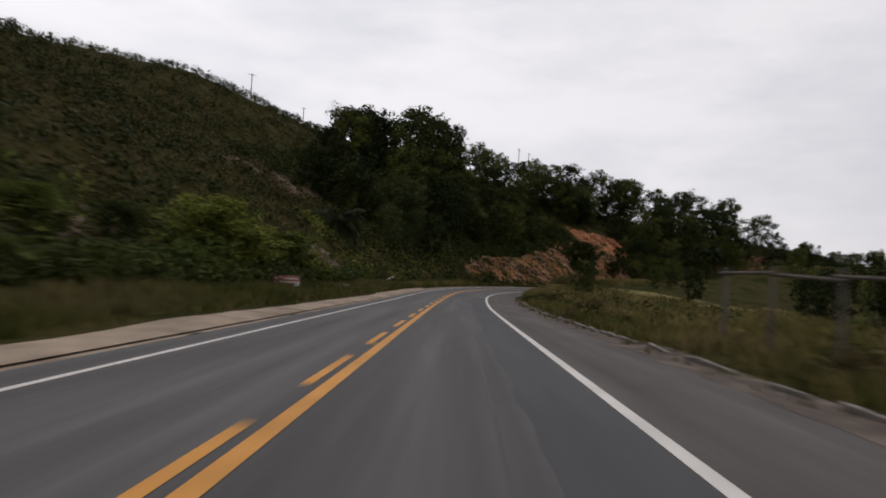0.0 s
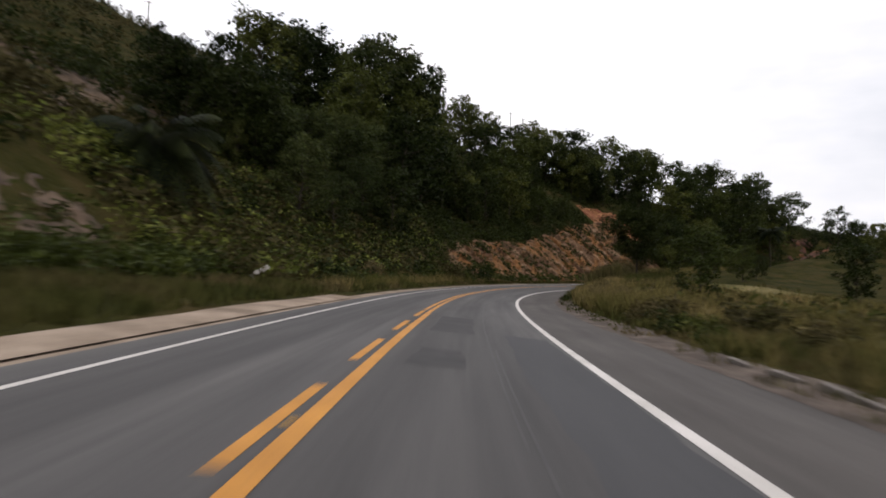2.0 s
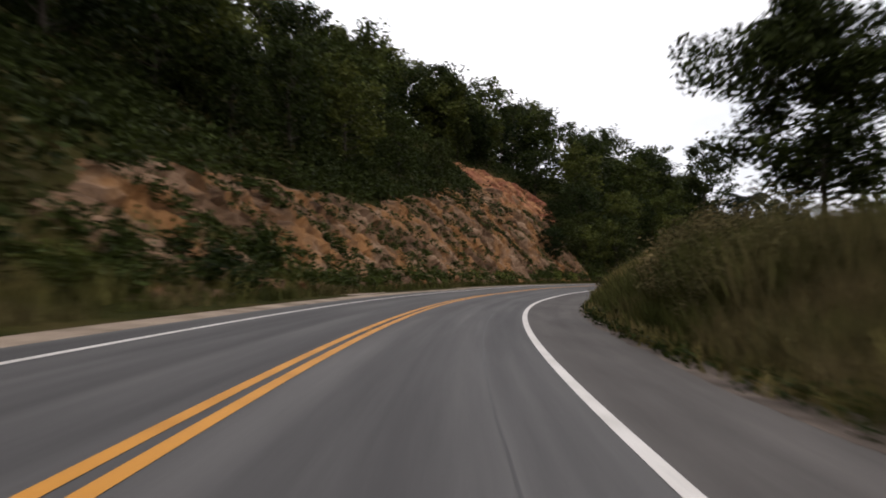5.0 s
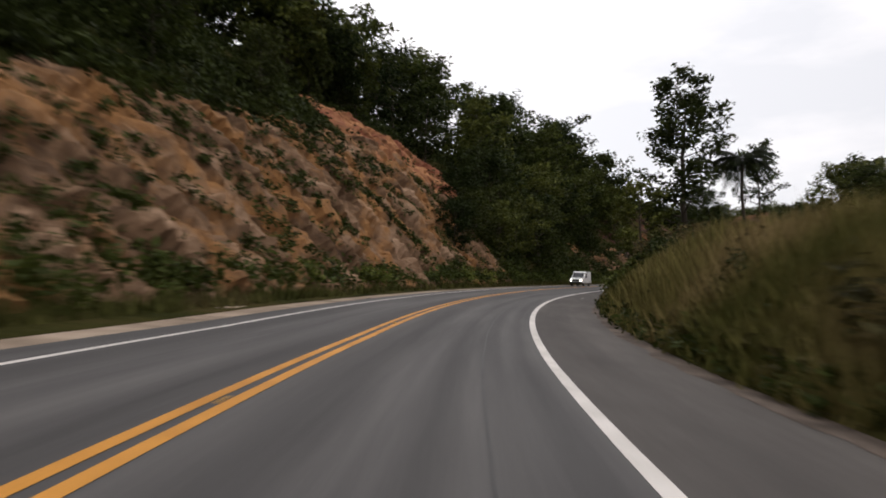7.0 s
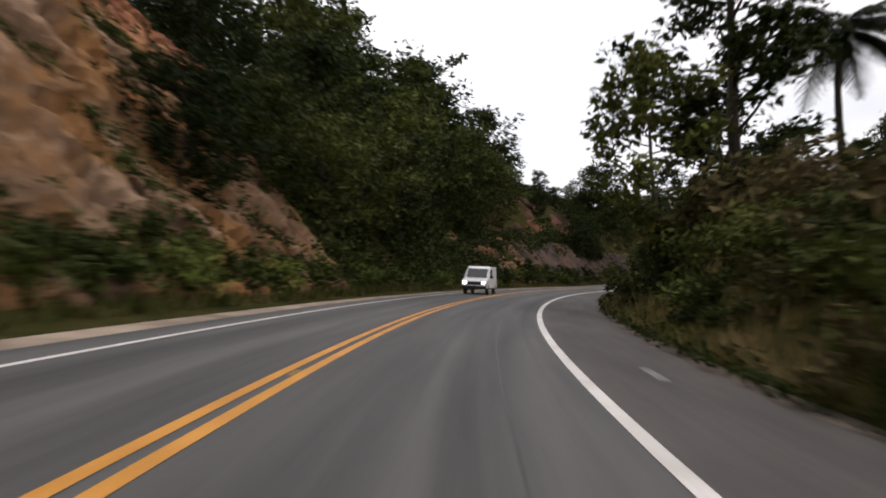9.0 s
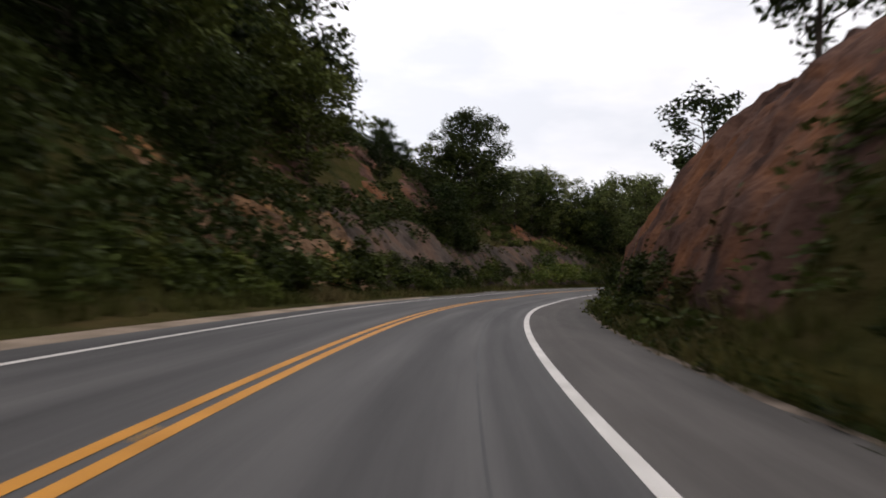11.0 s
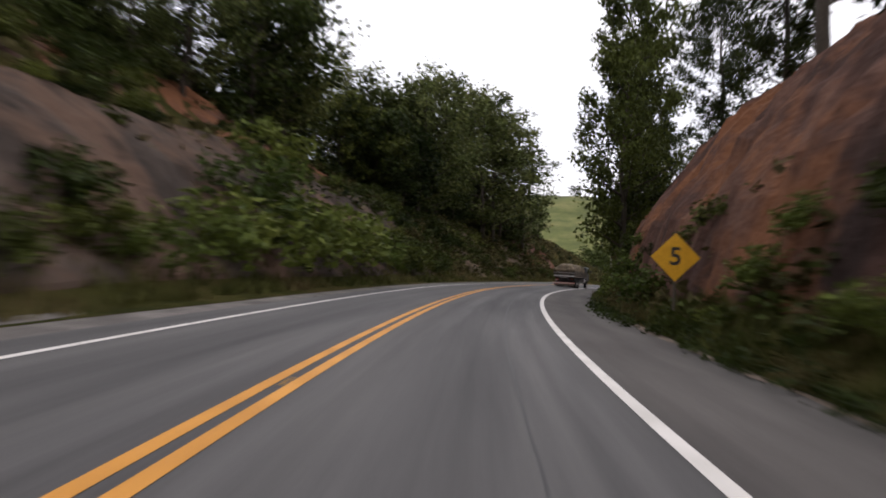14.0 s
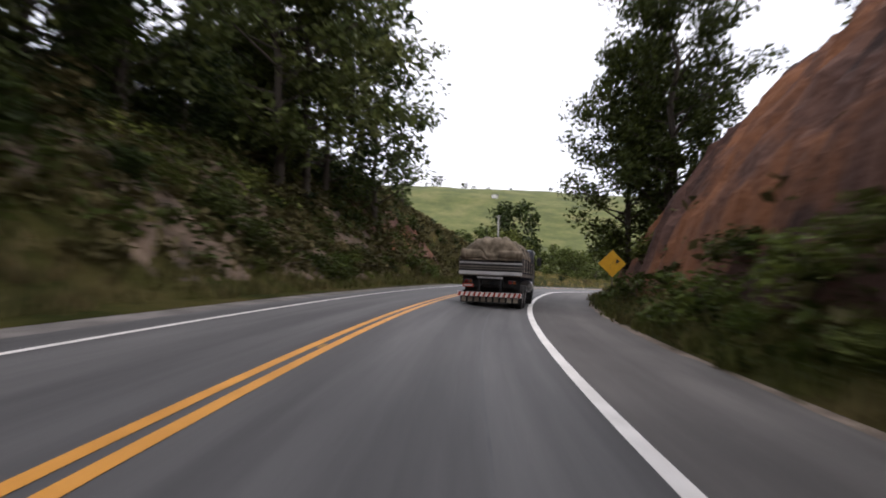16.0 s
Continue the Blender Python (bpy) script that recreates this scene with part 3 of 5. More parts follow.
def tube(points, radii, sides=7):
    """A tapered limb along the points."""
    v, f = [], []
    for i, p in enumerate(points):
        q = points[min(i + 1, len(points) - 1)] - points[max(i - 1, 0)]
        q.normalize()
        u = q.cross(Vector((0.3, 1, 0.1)))
        u.normalize()
        w = q.cross(u)
        for k in range(sides):
            t = 2 * math.pi * k / sides
            v.append(p + (u * math.cos(t) + w * math.sin(t)) * radii[i])
    for i in range(len(points) - 1):
        for k in range(sides):
            f.append((i * sides + k, i * sides + (k + 1) % sides, (i + 1) * sides + (k + 1) % sides, (i + 1) * sides + k))
    return v, f


def tree(seed, tall, wide, bare, clumps, per, size, mat, label, lean=0.0, narrow=1.0, category="tree"):
    """A tree: a tapered trunk with limbs, and a crown of leaf clumps at the limbs' ends. It stands at the origin."""
    rng = np.random.default_rng(seed)
    top = Vector((lean, rng.normal() * 0.03 * tall, tall * 0.86))
    spine = []
    for i in range(8):
        t = i / 7
        spine.append(Vector((top.x * t * t + rng.normal() * 0.02 * tall * t, top.y * t + rng.normal() * 0.02 * tall * t, top.z * t - 0.3 * (1 - t))))
    r0 = 0.010 * tall + 0.03
    v, f = tube(spine, [r0 * (1.25 - 1.1 * i / 7) for i in range(8)])
    centers, spreads = [], []
    for j in range(clumps):
        t = bare + (1 - bare) * ((j + 0.5) / clumps) ** 0.9
        k = min(int(t * 7), 6)
        base = spine[k].lerp(spine[k + 1], t * 7 - k)
        u = (t - bare) / (1 - bare)
        reach = wide * (0.35 + 0.75 * math.sin(math.pi * min(u * 0.85 + 0.13, 1.0)) ** 0.8) * (0.55 + 0.6 * rng.random())
        turn = j * 2.4 + rng.normal() * 0.4
        tip = base + Vector((math.cos(turn) * reach, math.sin(turn) * reach, reach * (0.25 + 0.35 * rng.random()) * narrow + 0.02 * tall))
        mid = base.lerp(tip, 0.5) + Vector((0, 0, -0.06 * reach))
        lv, lf = tube([base, mid, tip], [r0 * 0.42 * (1.1 - t * 0.7), r0 * 0.26 * (1.1 - t * 0.7), 0.015], 5)
        f += [tuple(len(v) + i for i in q) for q in lf]
        v += lv
        for w in (0.55, 0.85, 1.05):
            c = base.lerp(tip, w) + Vector(rng.normal(size=3) * 0.06 * wide)
            centers.append(c)
            spreads.append(wide * (0.2 + 0.17 * rng.random()))
    thing = new("tree", None)
    mesh_object("trunk", v, f, BARK, parent=thing)
    lv, lf = leaves(rng, centers, spreads, per, size)
    crown = new("crown", raw_mesh("crown", lv, lf, mat))
    crown.parent = thing
    return tagged(thing, label, category)


def shrub(seed, wide, tall, clumps, per, size, mat, label, name="shrub"):
    rng = np.random.default_rng(seed)
    c, sp = [], []
    for j in range(clumps):
        r, a = wide * 0.5 * rng.random() ** 0.5, rng.random() * 6.283
        h = tall * (0.2 + 0.65 * rng.random()) * (1.05 - 0.6 * (r / (wide * 0.5)) ** 2)
        c.append((math.cos(a) * r, math.sin(a) * r, h))
        sp.append(wide * (0.14 + 0.12 * rng.random()))
    v, f = leaves(rng, c, sp, per, size)
    v[:, 2] = np.maximum(v[:, 2], -0.1)
    thing = new(name, None)
    sv, sf = [], []
    for q in c[::3]:
        a, b = tube([Vector((q[0] * 0.15, q[1] * 0.15, -0.1)), Vector((q[0] * 0.5, q[1] * 0.5, q[2] * 0.6)), Vector(q)], [0.03, 0.022, 0.01], 4)
        sf += [tuple(len(sv) + i for i in k) for k in b]
        sv += a
    mesh_object("stem", sv, sf, BARK, parent=thing)
    ob = new("foliage", raw_mesh("foliage", v, f, mat))
    ob.parent = thing
    return tagged(thing, label, "bush")


def palm(seed, trunk, frond, count, label):
    """A palm with a ringed trunk and arching feathered fronds, each a part of its own."""
    rng = np.random.default_rng(seed)
    thing = new("palm_tree", None)
    pts = [Vector((0.12 * math.sin(i * 0.6), 0.08 * i / 8, trunk * i / 12 - 0.2 * (i == 0))) for i in range(13)]
    v, f = tube(pts, [0.2 - 0.06 * i / 12 + 0.02 * (i % 2) for i in range(13)], 8)
    mesh_object("trunk", v, f, BARK, parent=thing)
    head = pts[-1]
    for j in range(count):
        a = j * 2.4 + rng.normal() * 0.15
        up = 1.1 - 1.5 * (j / count)
        d = Vector((math.cos(a), math.sin(a), 0))
        spine = []
        for i in range(9):
            t = i / 8
            spine.append(head + d * frond * (t * (1 - 0.22 * t)) + Vector((0, 0, frond * (0.8 * up * t - 0.62 * t * t + 0.08))))
        vv, ff = tube(spine, [0.035 * (1.1 - i / 8) for i in range(9)], 4)
        side = Vector((-d.y, d.x, 0))
        for i in range(44):
            t = 0.12 + 0.88 * i / 43
            k = min(int(t * 8), 7)
            p = spine[k].lerp(spine[k + 1], t * 8 - k)
            tang = (spine[k + 1] - spine[k]).normalized()
            ln = frond * 0.27 * (math.sin(math.pi * min(t * 0.85 + 0.12, 1)) + 0.15)
            for sg in (-1, 1):
                tip = p + side * sg * ln * 0.8 + tang * ln * 0.45 + Vector((0, 0, -ln * (0.45 + 0.25 * rng.random())))
                b = len(vv)
                vv += [p - tang * 0.045, p + tang * 0.06, tip]
                ff.append((b, b + 1, b + 2))
        me = bpy.data.meshes.new("frond")
        me.from_pydata([tuple(q) for q in vv], [], ff)
        me.materials.append(PALM_LEAF)
        fr = new("frond", me)
        fr.parent = thing
    return tagged(thing, label, "palm tree")


def stand(s, n, scale=1.0, turn=0.0, up=-0.1, tall=1.0):
    return Matrix.Translation(at(s, n, up)) @ Matrix.Rotation(turn, 4, "Z") @ Matrix.Diagonal((scale, scale, scale * tall, 1))


KINDS = []


class Kind:
    """One plant, set down again and again; the first place takes the plant itself."""

    def __init__(self, ob, group="", exact=False):
        self.ob, self.used, self.exact = ob, False, exact
        KINDS.append(self)
        self.height = max(v.co.z for part_ in ob.children for v in part_.data.vertices)
        if group:
            tagged(ob, group=group)

    def put(self, m, label=""):
        if not self.used:
            self.ob.matrix_basis, self.used = m, True
            got = self.ob
        else:
            own = Vector(self.ob.matrix_basis.to_scale())
            back = Matrix.Diagonal((1 / own.x, 1 / own.y, 1 / own.z, 1)) if self.exact else Matrix()
            got = copy_thing(self.ob, m @ back)
        if label:
            tagged(got, label)
        return got


WOODS = "trees on the slope"
broad = [Kind(tree(100 + i, 12, 4.2, 0.06, 30, 38, 0.56, LEAF_DARK if i % 3 else LEAF_MID, "dense dark green broadleaf tree on the slope"), WOODS) for i in range(5)]
open_trees = [Kind(tree(200 + i, 12, 3.2, 0.16, 24, 34, 0.48, LEAF_MID if i % 2 else LEAF_DARK, "open-crowned green tree above the road"), WOODS) for i in range(3)]
lit_trees = [Kind(tree(250 + i, 12, 3.3, 0.08, 34, 60, 0.33, LEAF_LIT, "airy tree with sunlit yellow green leaves beside the bend"), WOODS, True) for i in range(3)]
slender = [Kind(tree(300 + i, 15, 2.6, 0.1, 40, 62, 0.34, LEAF_DARK, "tall slender tree with ragged crown"), WOODS) for i in range(2)]
BUSHES = "bushes along the road"
bushes = [Kind(shrub(400 + i, 3.0, 2.2, 24, 34, 0.3, (LEAF_DARK, LEAF_MID, LEAF_MID)[i], "dense green roadside bush"), BUSHES) for i in range(3)]
bright_bushes = [Kind(shrub(420 + i, 3.2, 2.2, 24, 34, 0.3, LEAF_BRIGHT, "fresh green leafy roadside bush", "leafy_bush"), BUSHES) for i in range(2)]
dry_bushes = [Kind(shrub(440 + i, 2.6, 1.6, 20, 30, 0.26, LEAF_DRY, "dry olive brown roadside bush", "dry_bush"), BUSHES) for i in range(2)]

tall_brush = [Kind(shrub(460 + i, 4.4, 3.6, 46, 90, 0.17, LEAF_STRAW, "tall dry fine-twigged brush on the bank", "tall_brush"), BUSHES, True) for i in range(2)]

pick = random.Random(7)


def put_tree(kinds, s, n, top=None, scale=None, tall=1.0, label=""):
    k = kinds[int(abs(s * 7.3 + n * 3.1)) % len(kinds)]
    if top is not None:
        scale = max((top - at(s, n).z) / (k.height * tall), 0.3)
    return k.put(stand(s, n, scale, s * 1.7 + n, tall=tall), label)


# woods on the slope left of the road, seen trees first: along, out, height of the tip
for s, n, top in [(170, -47, 43.6), (174, -39, 42.8), (160, -40, 40), (183, -42, 42), (205, -44, 43), (218, -45, 46), (236, -50, 44), (248, -46, 43),
                  (261, -49, 47), (280, -44, 43), (293, -40, 43.5), (303, -54, 45), (192, -40, 40.8), (198, -41, 40.4), (186, -40, 41.5), (318, -46, 41), (335, -52, 42), (348, -44, 36), (361, -62, 42), (387, -74, 37)]:
    put_tree(open_trees + broad, s, n, top + 0.5)
for s, n, top in [(140.5, -40, 31), (147.6, -40, 34.5), (152, -41, 35.5), (156, -40, 36), (161, -43, 38), (222, -47, 43), (230, -48, 43.5), (243, -48, 42.5), (254, -48, 43), (268, -48, 43.5), (275, -46, 42.5), (287, -42, 42.5), (297, -46, 43), (312, -46, 41), (327, -48, 40)]:
    put_tree(broad, s, n, top)
for s, n, top in [(298, -28, 30.5), (325, -29, 31.5), (330, -21.5, 24.5), (312, -24, 26.5), (286, -24, 26.5), (276, -18, 20.5), (290, -15, 17.5), (301, -17, 19.5), (282, -12, 12.5)]:
    put_tree(broad, s, n, top)
for i in range(34):  # the dense stand before the rock cut
    s, n = pick.uniform(115, 168), -pick.uniform(13, 34)
    if s > 142 and n > -19:
        continue
    put_tree(broad if i % 2 else lit_trees, s, n, scale=pick.uniform(0.5, 0.85))
for i in range(64):  # above the rock cut
    s, n = pick.uniform(166, 345), -pick.uniform(19.5, 40)
    if 236 < s < 269 and n > -29:
        continue
    put_tree(broad, s, n, scale=pick.uniform(0.55, 0.95))
for s, n, sc in [(246, -9.5, .42), (250, -10, .45), (256, -10.5, .5), (261, -9.5, .5), (258, -13.5, .5), (226, -19.5, .5), (212, -18.5, .55), (198, -18.5, .6), (186, -18, .6), (175, -17, .6),
                 (266, -11, .55), (271, -10.5, .6), (277, -9.5, .6), (270, -14, .7), (305, -12, .55)]:
    put_tree(broad, s, n, scale=sc)
# trees beside the later part of the cut
Kind(tree(630, 18, 4.6, 0.22, 46, 110, 0.36, LEAF_DARK, "tall leafy green tree standing against the rock cut")).put(stand(362.8, -12.6, 1.0))
put_tree(broad, 360, -13.5, 17)
for s, n, top in [(388, -18, 21), (390, -16, 21.5), (386, -16.5, 19), (383, -20, 21.5), (394, -18, 22), (378, -19, 19.5)]:
    put_tree(lit_trees, s, n, top)
for s, n, sc in [(353, -10.5, 0.4), (349, -11.5, 0.42), (356, -12.5, 0.45)]:
    put_tree(broad, s, n, scale=sc)
for s, n, top in [(402.5, -15.7, 24.3), (413, -21, 17), (421, -17, 17), (429.7, -22, 26.5), (437, -20, 21), (456, -12, 28),
                  (459, -19, 26), (441, -27, 21), (425, -28, 19), (372, -27, 20.5), (384, -29, 20), (400, -29, 21), (461, -12.6, 26), (466, -10.5, 24), (441, -15, 29), (429, -13, 25), (453, -12.5, 31), (457, -15, 31)]:
    put_tree(lit_trees, s, n, top)
for i in range(26):  # low growth under the airy trees
    put_tree(broad, pick.uniform(404, 462), -pick.uniform(13, 24), scale=pick.uniform(0.35, 0.6))
for s, n, top in [(309, -17, 17), (316, -18.5, 19), (322, -20, 20.5), (330, -19, 19.5), (336, -21, 21), (326, -16, 16.5), (346, -18, 16.5), (352, -21, 19), (360, -22, 19.5), (368, -22, 19.5), (375, -21.5, 18), (364, -27, 22.5), (382, -19, 18.5), (398, -16, 19.5), (404, -17, 20), (422, -16, 19), (385, -19.5, 20), (418, -13, 15.5), (424, -13, 16.5), (430, -15, 18), (436, -16, 20), (415, -16, 17)]:
    put_tree(broad, s, n, top)
# right of the road
put_tree(slender, 257.5, 13.0, 23.2, tall=0.82, label="tall slender dark tree above the grassy bank")
put_tree(open_trees, 308, 17.0, 22.0, label="open-crowned green tree on top of the earth bank")
put_tree(open_trees, 254.5, 8.9, 8.4)
put_tree(open_trees, 284, 11.5, 8.5)
near_trees = [Kind(tree(600 + i, 15, 3.1, 0.05, 46, 130, 0.27, LEAF_DARK if i else LEAF_MID, "tall leafy tree on top of the red bank"), WOODS, True) for i in range(2)]
put_tree(open_trees, 386, 15, 26)
put_tree(near_trees, 394, 16, 25)
put_tree(near_trees, 402, 14.5, 21)
put_tree(near_trees, 413, 8.9, 26.5, tall=1.3)
put_tree(near_trees, 420, 10.2, 25, tall=1.3)
put_tree(near_trees, 453, 11.0, 24)
put_tree(near_trees, 456.5, 9.0, 18)
put_tree(broad, 463, 12.5, 14)
put_tree(open_trees, 441, 17.5, 19)
for s, n, top in [(294, 33, 14.5), (302, 33, 15)]:
    put_tree(broad, s, n, top)
Kind(tree(501, 9.0, 3.0, 0.3, 34, 170, 0.26, LEAF_DARK, "dark tree leaning over the grassy verge", lean=-0.8)).put(stand(157, 14.2, 1.1))
for s, n, sc in [(214, 20, .3), (206, 24, .26), (226, 22, .28), (110, 17, .36), (136, 36, .5), (70, 46, .45), (168, 28, .3), (184, 30, .3), (240, 24, .25)]:
    put_tree(broad, s, n, scale=sc)
for i in range(16):  # scattered trees low on the right and beyond
    put_tree(broad, pick.uniform(60, 260), pick.uniform(52, 85), scale=pick.uniform(0.4, 0.7))
for s, n in [(60, -90), (20, -92), (38, -95)]:
    put_tree(open_trees, s, n, scale=0.6)

palm_right = palm(51, 10.5, 4.6, 26, "feathery palm tree with a tall bare trunk")
palm_right.matrix_basis = Matrix.Translation(at(261, 18.8)) @ Matrix.Diagonal((1, 1, (13.0 - at(261, 18.8).z) / 10.5, 1))
palm_left = palm(52, 3.8, 6.6, 44, "squat dark palm among the bushes")
palm_left.matrix_basis = Matrix.Translation(at(98, -19.5) - Vector((0, 0, 0.9))) @ Matrix.Diagonal((0.84, 0.84, 0.84, 1))

# rounded leafy trees behind the verge at the start
round_trees = [Kind(tree(620 + i, 6, 3.0, 0.03, 30, 66, 0.34, LEAF_LIME if i else LEAF_MID, "rounded leafy green tree behind the roadside bushes"), WOODS) for i in range(2)]
for s, n, sc in [(42, -13.8, 1.0), (45.5, -13.6, 0.95), (56, -13.6, 1.0), (60.5, -14, 0.85)]:
    round_trees[1].put(stand(s, n, sc, s, tall=0.72), "rounded bright green tree behind the roadside bushes")
for s, n, top in [(47, -15, 6.6), (52, -15.5, 6.2), (33, -15, 6.2), (26, -15, 5.5)]:
    put_tree(round_trees, s, n, top)

# bushes: along from, to, out from, to, how many, sizes, which
for s0, s1, n0, n1, count, lo, hi, kinds in [
        (-4, 112, -12.8, -11, 26, 0.6, 1.05, bushes + bright_bushes[:1]),
        (98, 148, -11, -7.6, 20, 0.7, 1.35, bushes + dry_bushes),
        (146, 170, -8.4, -6.8, 10, 0.6, 1.0, bushes),
        (160, 200, -8.0, -6.4, 16, 0.4, 0.7, bushes + bright_bushes),
        (198, 300, -8.4, -6.5, 36, 0.6, 1.1, bushes + bright_bushes[:1]),
        (302, 320, -8.6, -6.8, 12, 1.1, 1.7, bushes),
        (322, 372, -8.6, -6.8, 30, 0.8, 1.4, bushes),
        (172, 268, 7.9, 9.4, 26, 0.4, 0.8, bushes + dry_bushes),
        (97, 128, 8.8, 12, 16, 0.3, 0.5, tall_brush),
        (345, 359, -13.5, -9.5, 12, 1.2, 1.8, bushes[:1]),
        (404, 440, -13, -8, 16, 0.9, 1.5, bushes[:1]),
        (222, 272, 8.6, 11.5, 24, 0.8, 1.5, bushes),
        (224, 266, 11, 15, 24, 1.0, 1.7, bushes + dry_bushes),
        (300, 352, -9.5, -6.6, 16, 0.5, 1.0, bushes),
        (352, 470, -8, -6.8, 20, 0.5, 0.9, bushes + bright_bushes),
        (406, 465, -12.5, -7.4, 22, 0.6, 1.2, bushes + dry_bushes),
        (368, 410, -12.6, -11.6, 16, 0.45, 0.75, bright_bushes + bushes),
        (300, 450, 8.2, 9.8, 26, 0.7, 1.2, bushes + bright_bushes[:1]),
        (145, 205, 8.8, 12, 24, 0.5, 1.0, dry_bushes + bushes[:1]),
        (148, 162, -8.6, -7.2, 9, 1.0, 1.5, bushes),
        (396, 418, -8.2, -7, 12, 1.0, 1.5, bushes),
        (300, 330, 8.4, 9.4, 6, 0.8, 1.2, bushes),
        (-6, 128, 8.6, 12.5, 40, 0.35, 0.8, dry_bushes + bushes[1:]),
        (215, 300, 8.4, 13, 20, 0.5, 1.1, bushes + dry_bushes),
        (292, 450, 7.6, 9.6, 40, 0.5, 1.0, bushes + bright_bushes + dry_bushes),
        (470, 560, -24, -7.5, 10, 0.6, 1.3, dry_bushes + bushes)]:
    for i in range(count):
        pick.choice(kinds).put(stand(pick.uniform(s0, s1), pick.uniform(n0, n1), pick.uniform(lo, hi), pick.random() * 6.28))
for s, n, sc in [(384, -7.6, 2.2), (388, -7.7, 2.35), (392, -7.7, 2.3), (396, -7.5, 2.0), (379.5, -7.5, 2.1), (381.5, -8.6, 2.2), (375.5, -7.4, 1.65), (372, -7.3, 1.2), (61, -12.5, 1.5), (34, -12.8, 1.3), (40, -13.4, 1.6), (46, -13.2, 1.5), (388, -10.5, 2.0), (400, -7.5, 1.3)]:
    bright_bushes[0].put(stand(s, n, sc, pick.random() * 6.28), "large fresh green bush against the bank")

for s, n, sc in [(372.5, -13, 0.9), (374.5, -13.6, 1.0), (376, -14.6, 1.1), (378, -13.2, 0.9), (379.5, -14.8, 1.1), (381.5, -13.8, 1.0), (383.5, -15.6, 1.2), (377.5, -16.4, 1.2), (373.5, -15.4, 1.1), (381, -17, 1.2)]:
    bushes[1].put(stand(s, n, sc, s * 3), "low green bush on top of the rock slab")
for s, n, sc in [(151, 9.5, 0.72), (153.5, 9.9, 0.8), (156, 10.0, 0.95), (158.5, 10.6, 1.02), (161, 11.2, 1.05), (155, 11.8, 1.05), (163.5, 11.8, 1.0), (159.5, 12.6, 1.15), (149.5, 10.8, 0.85)]:
    tall_brush[int(s) % 2].put(stand(s, n, sc, s))

# ---------------------------------------------------------------- grass, scrub and far woods
rng = np.random.default_rng(11)


BARE = [(240, 270, -28, -17), (68, 88, -19, -12.8), (100, 120, -34, -27), (320, 360, -22, -15), (374, 410, -17, -12.4)]


def land_points(count, s0, s1, n0, n1, rng):
    s, n = rng.uniform(s0, s1, count), rng.uniform(n0, n1, count)
    for a0, a1, b0, b1 in BARE:  # bare earth keeps free
        keep = ~((s > a0) & (s < a1) & (n > b0) & (n < b1) & (rng.random(count) > 0.12))
        s, n, count = s[keep], n[keep], int(keep.sum())
    return np.array([at(a, b) for a, b in zip(s, n)])


def grass(name, label, areas, mat):
    """Blades of grass in tufts: areas of (tufts, s0, s1, n0, n1, height, blades a tuft)."""
    v, f = [], []
    for count, s0, s1, n0, n1, tall, per in areas:
        p = np.repeat(land_points(count, s0, s1, n0, n1, rng), per, axis=0)
        m = len(p)
        p[:, :2] += rng.normal(size=(m, 2)) * 0.16
        a = rng.uniform(0, 6.283, m)
        h = tall * rng.uniform(0.5, 1.2, m)
        side = np.stack([np.cos(a), np.sin(a), 0 * a], 1) * (0.03 + 0.02 * tall)
        tip = p + np.stack([rng.normal(size=m) * 0.3 * h, rng.normal(size=m) * 0.3 * h, h], 1)
        v.append(np.stack([p - side, p + side, tip], 1).reshape(-1, 3))
    v = np.concatenate(v)
    ob = new(name, raw_mesh(name, v, np.arange(len(v)).reshape(-1, 3), mat))
    return tagged(ob, label, "grass", kind="stuff")


grass("grass", "green and brown tufts of verge grass", [
    (2500, -8, 100, -10, -6.1, 0.5, 7), (200, -8, 100, -6.8, -5.6, 0.3, 6), (1500, 100, 165, -9.6, -5.6, 0.45, 7), (2600, 155, 310, -8.2, -5.6, 0.5, 8), (2400, 300, 500, -8, -5.4, 0.45, 7),
    (2000, -8, 140, 8.3, 11, 0.4, 7), (300, -8, 140, 7.0, 8.3, 0.25, 6), (2200, 285, 470, 7.0, 8.6, 0.5, 7), (1500, 20, 150, 11, 40, 0.6, 6),
    (1500, 143, 180, 7.6, 11.5, 1.1, 10), (900, 130, 150, 7.4, 12, 0.8, 9), (600, 152, 180, 8.5, 13, 1.5, 9), (500, 147, 160, 8.6, 12, 2.2, 10), (700, 130, 165, 11, 20, 1.0, 7)], GRASS)
grass("tall_grass", "tall dry yellow green grass covering the bank", [
    (1700, 178, 224, 7.6, 11.5, 1.05, 10), (200, 224, 270, 7.6, 11, 0.7, 9), (900, 178, 215, 8.5, 13, 1.5, 9), (1600, 160, 230, 11, 20, 1.0, 7), (1300, 470, 600, -30, -6, 0.8, 7), (4200, 20, 140, 11, 55, 0.85, 8), (1100, 96, 165, -9.6, -6.4, 0.9, 8), (1500, 92, 142, 8.3, 12.5, 1.05, 9), (1300, 140, 290, 7.15, 7.9, 0.5, 7), (900, 0, 130, 8.3, 12, 0.5, 8)], STRAW)


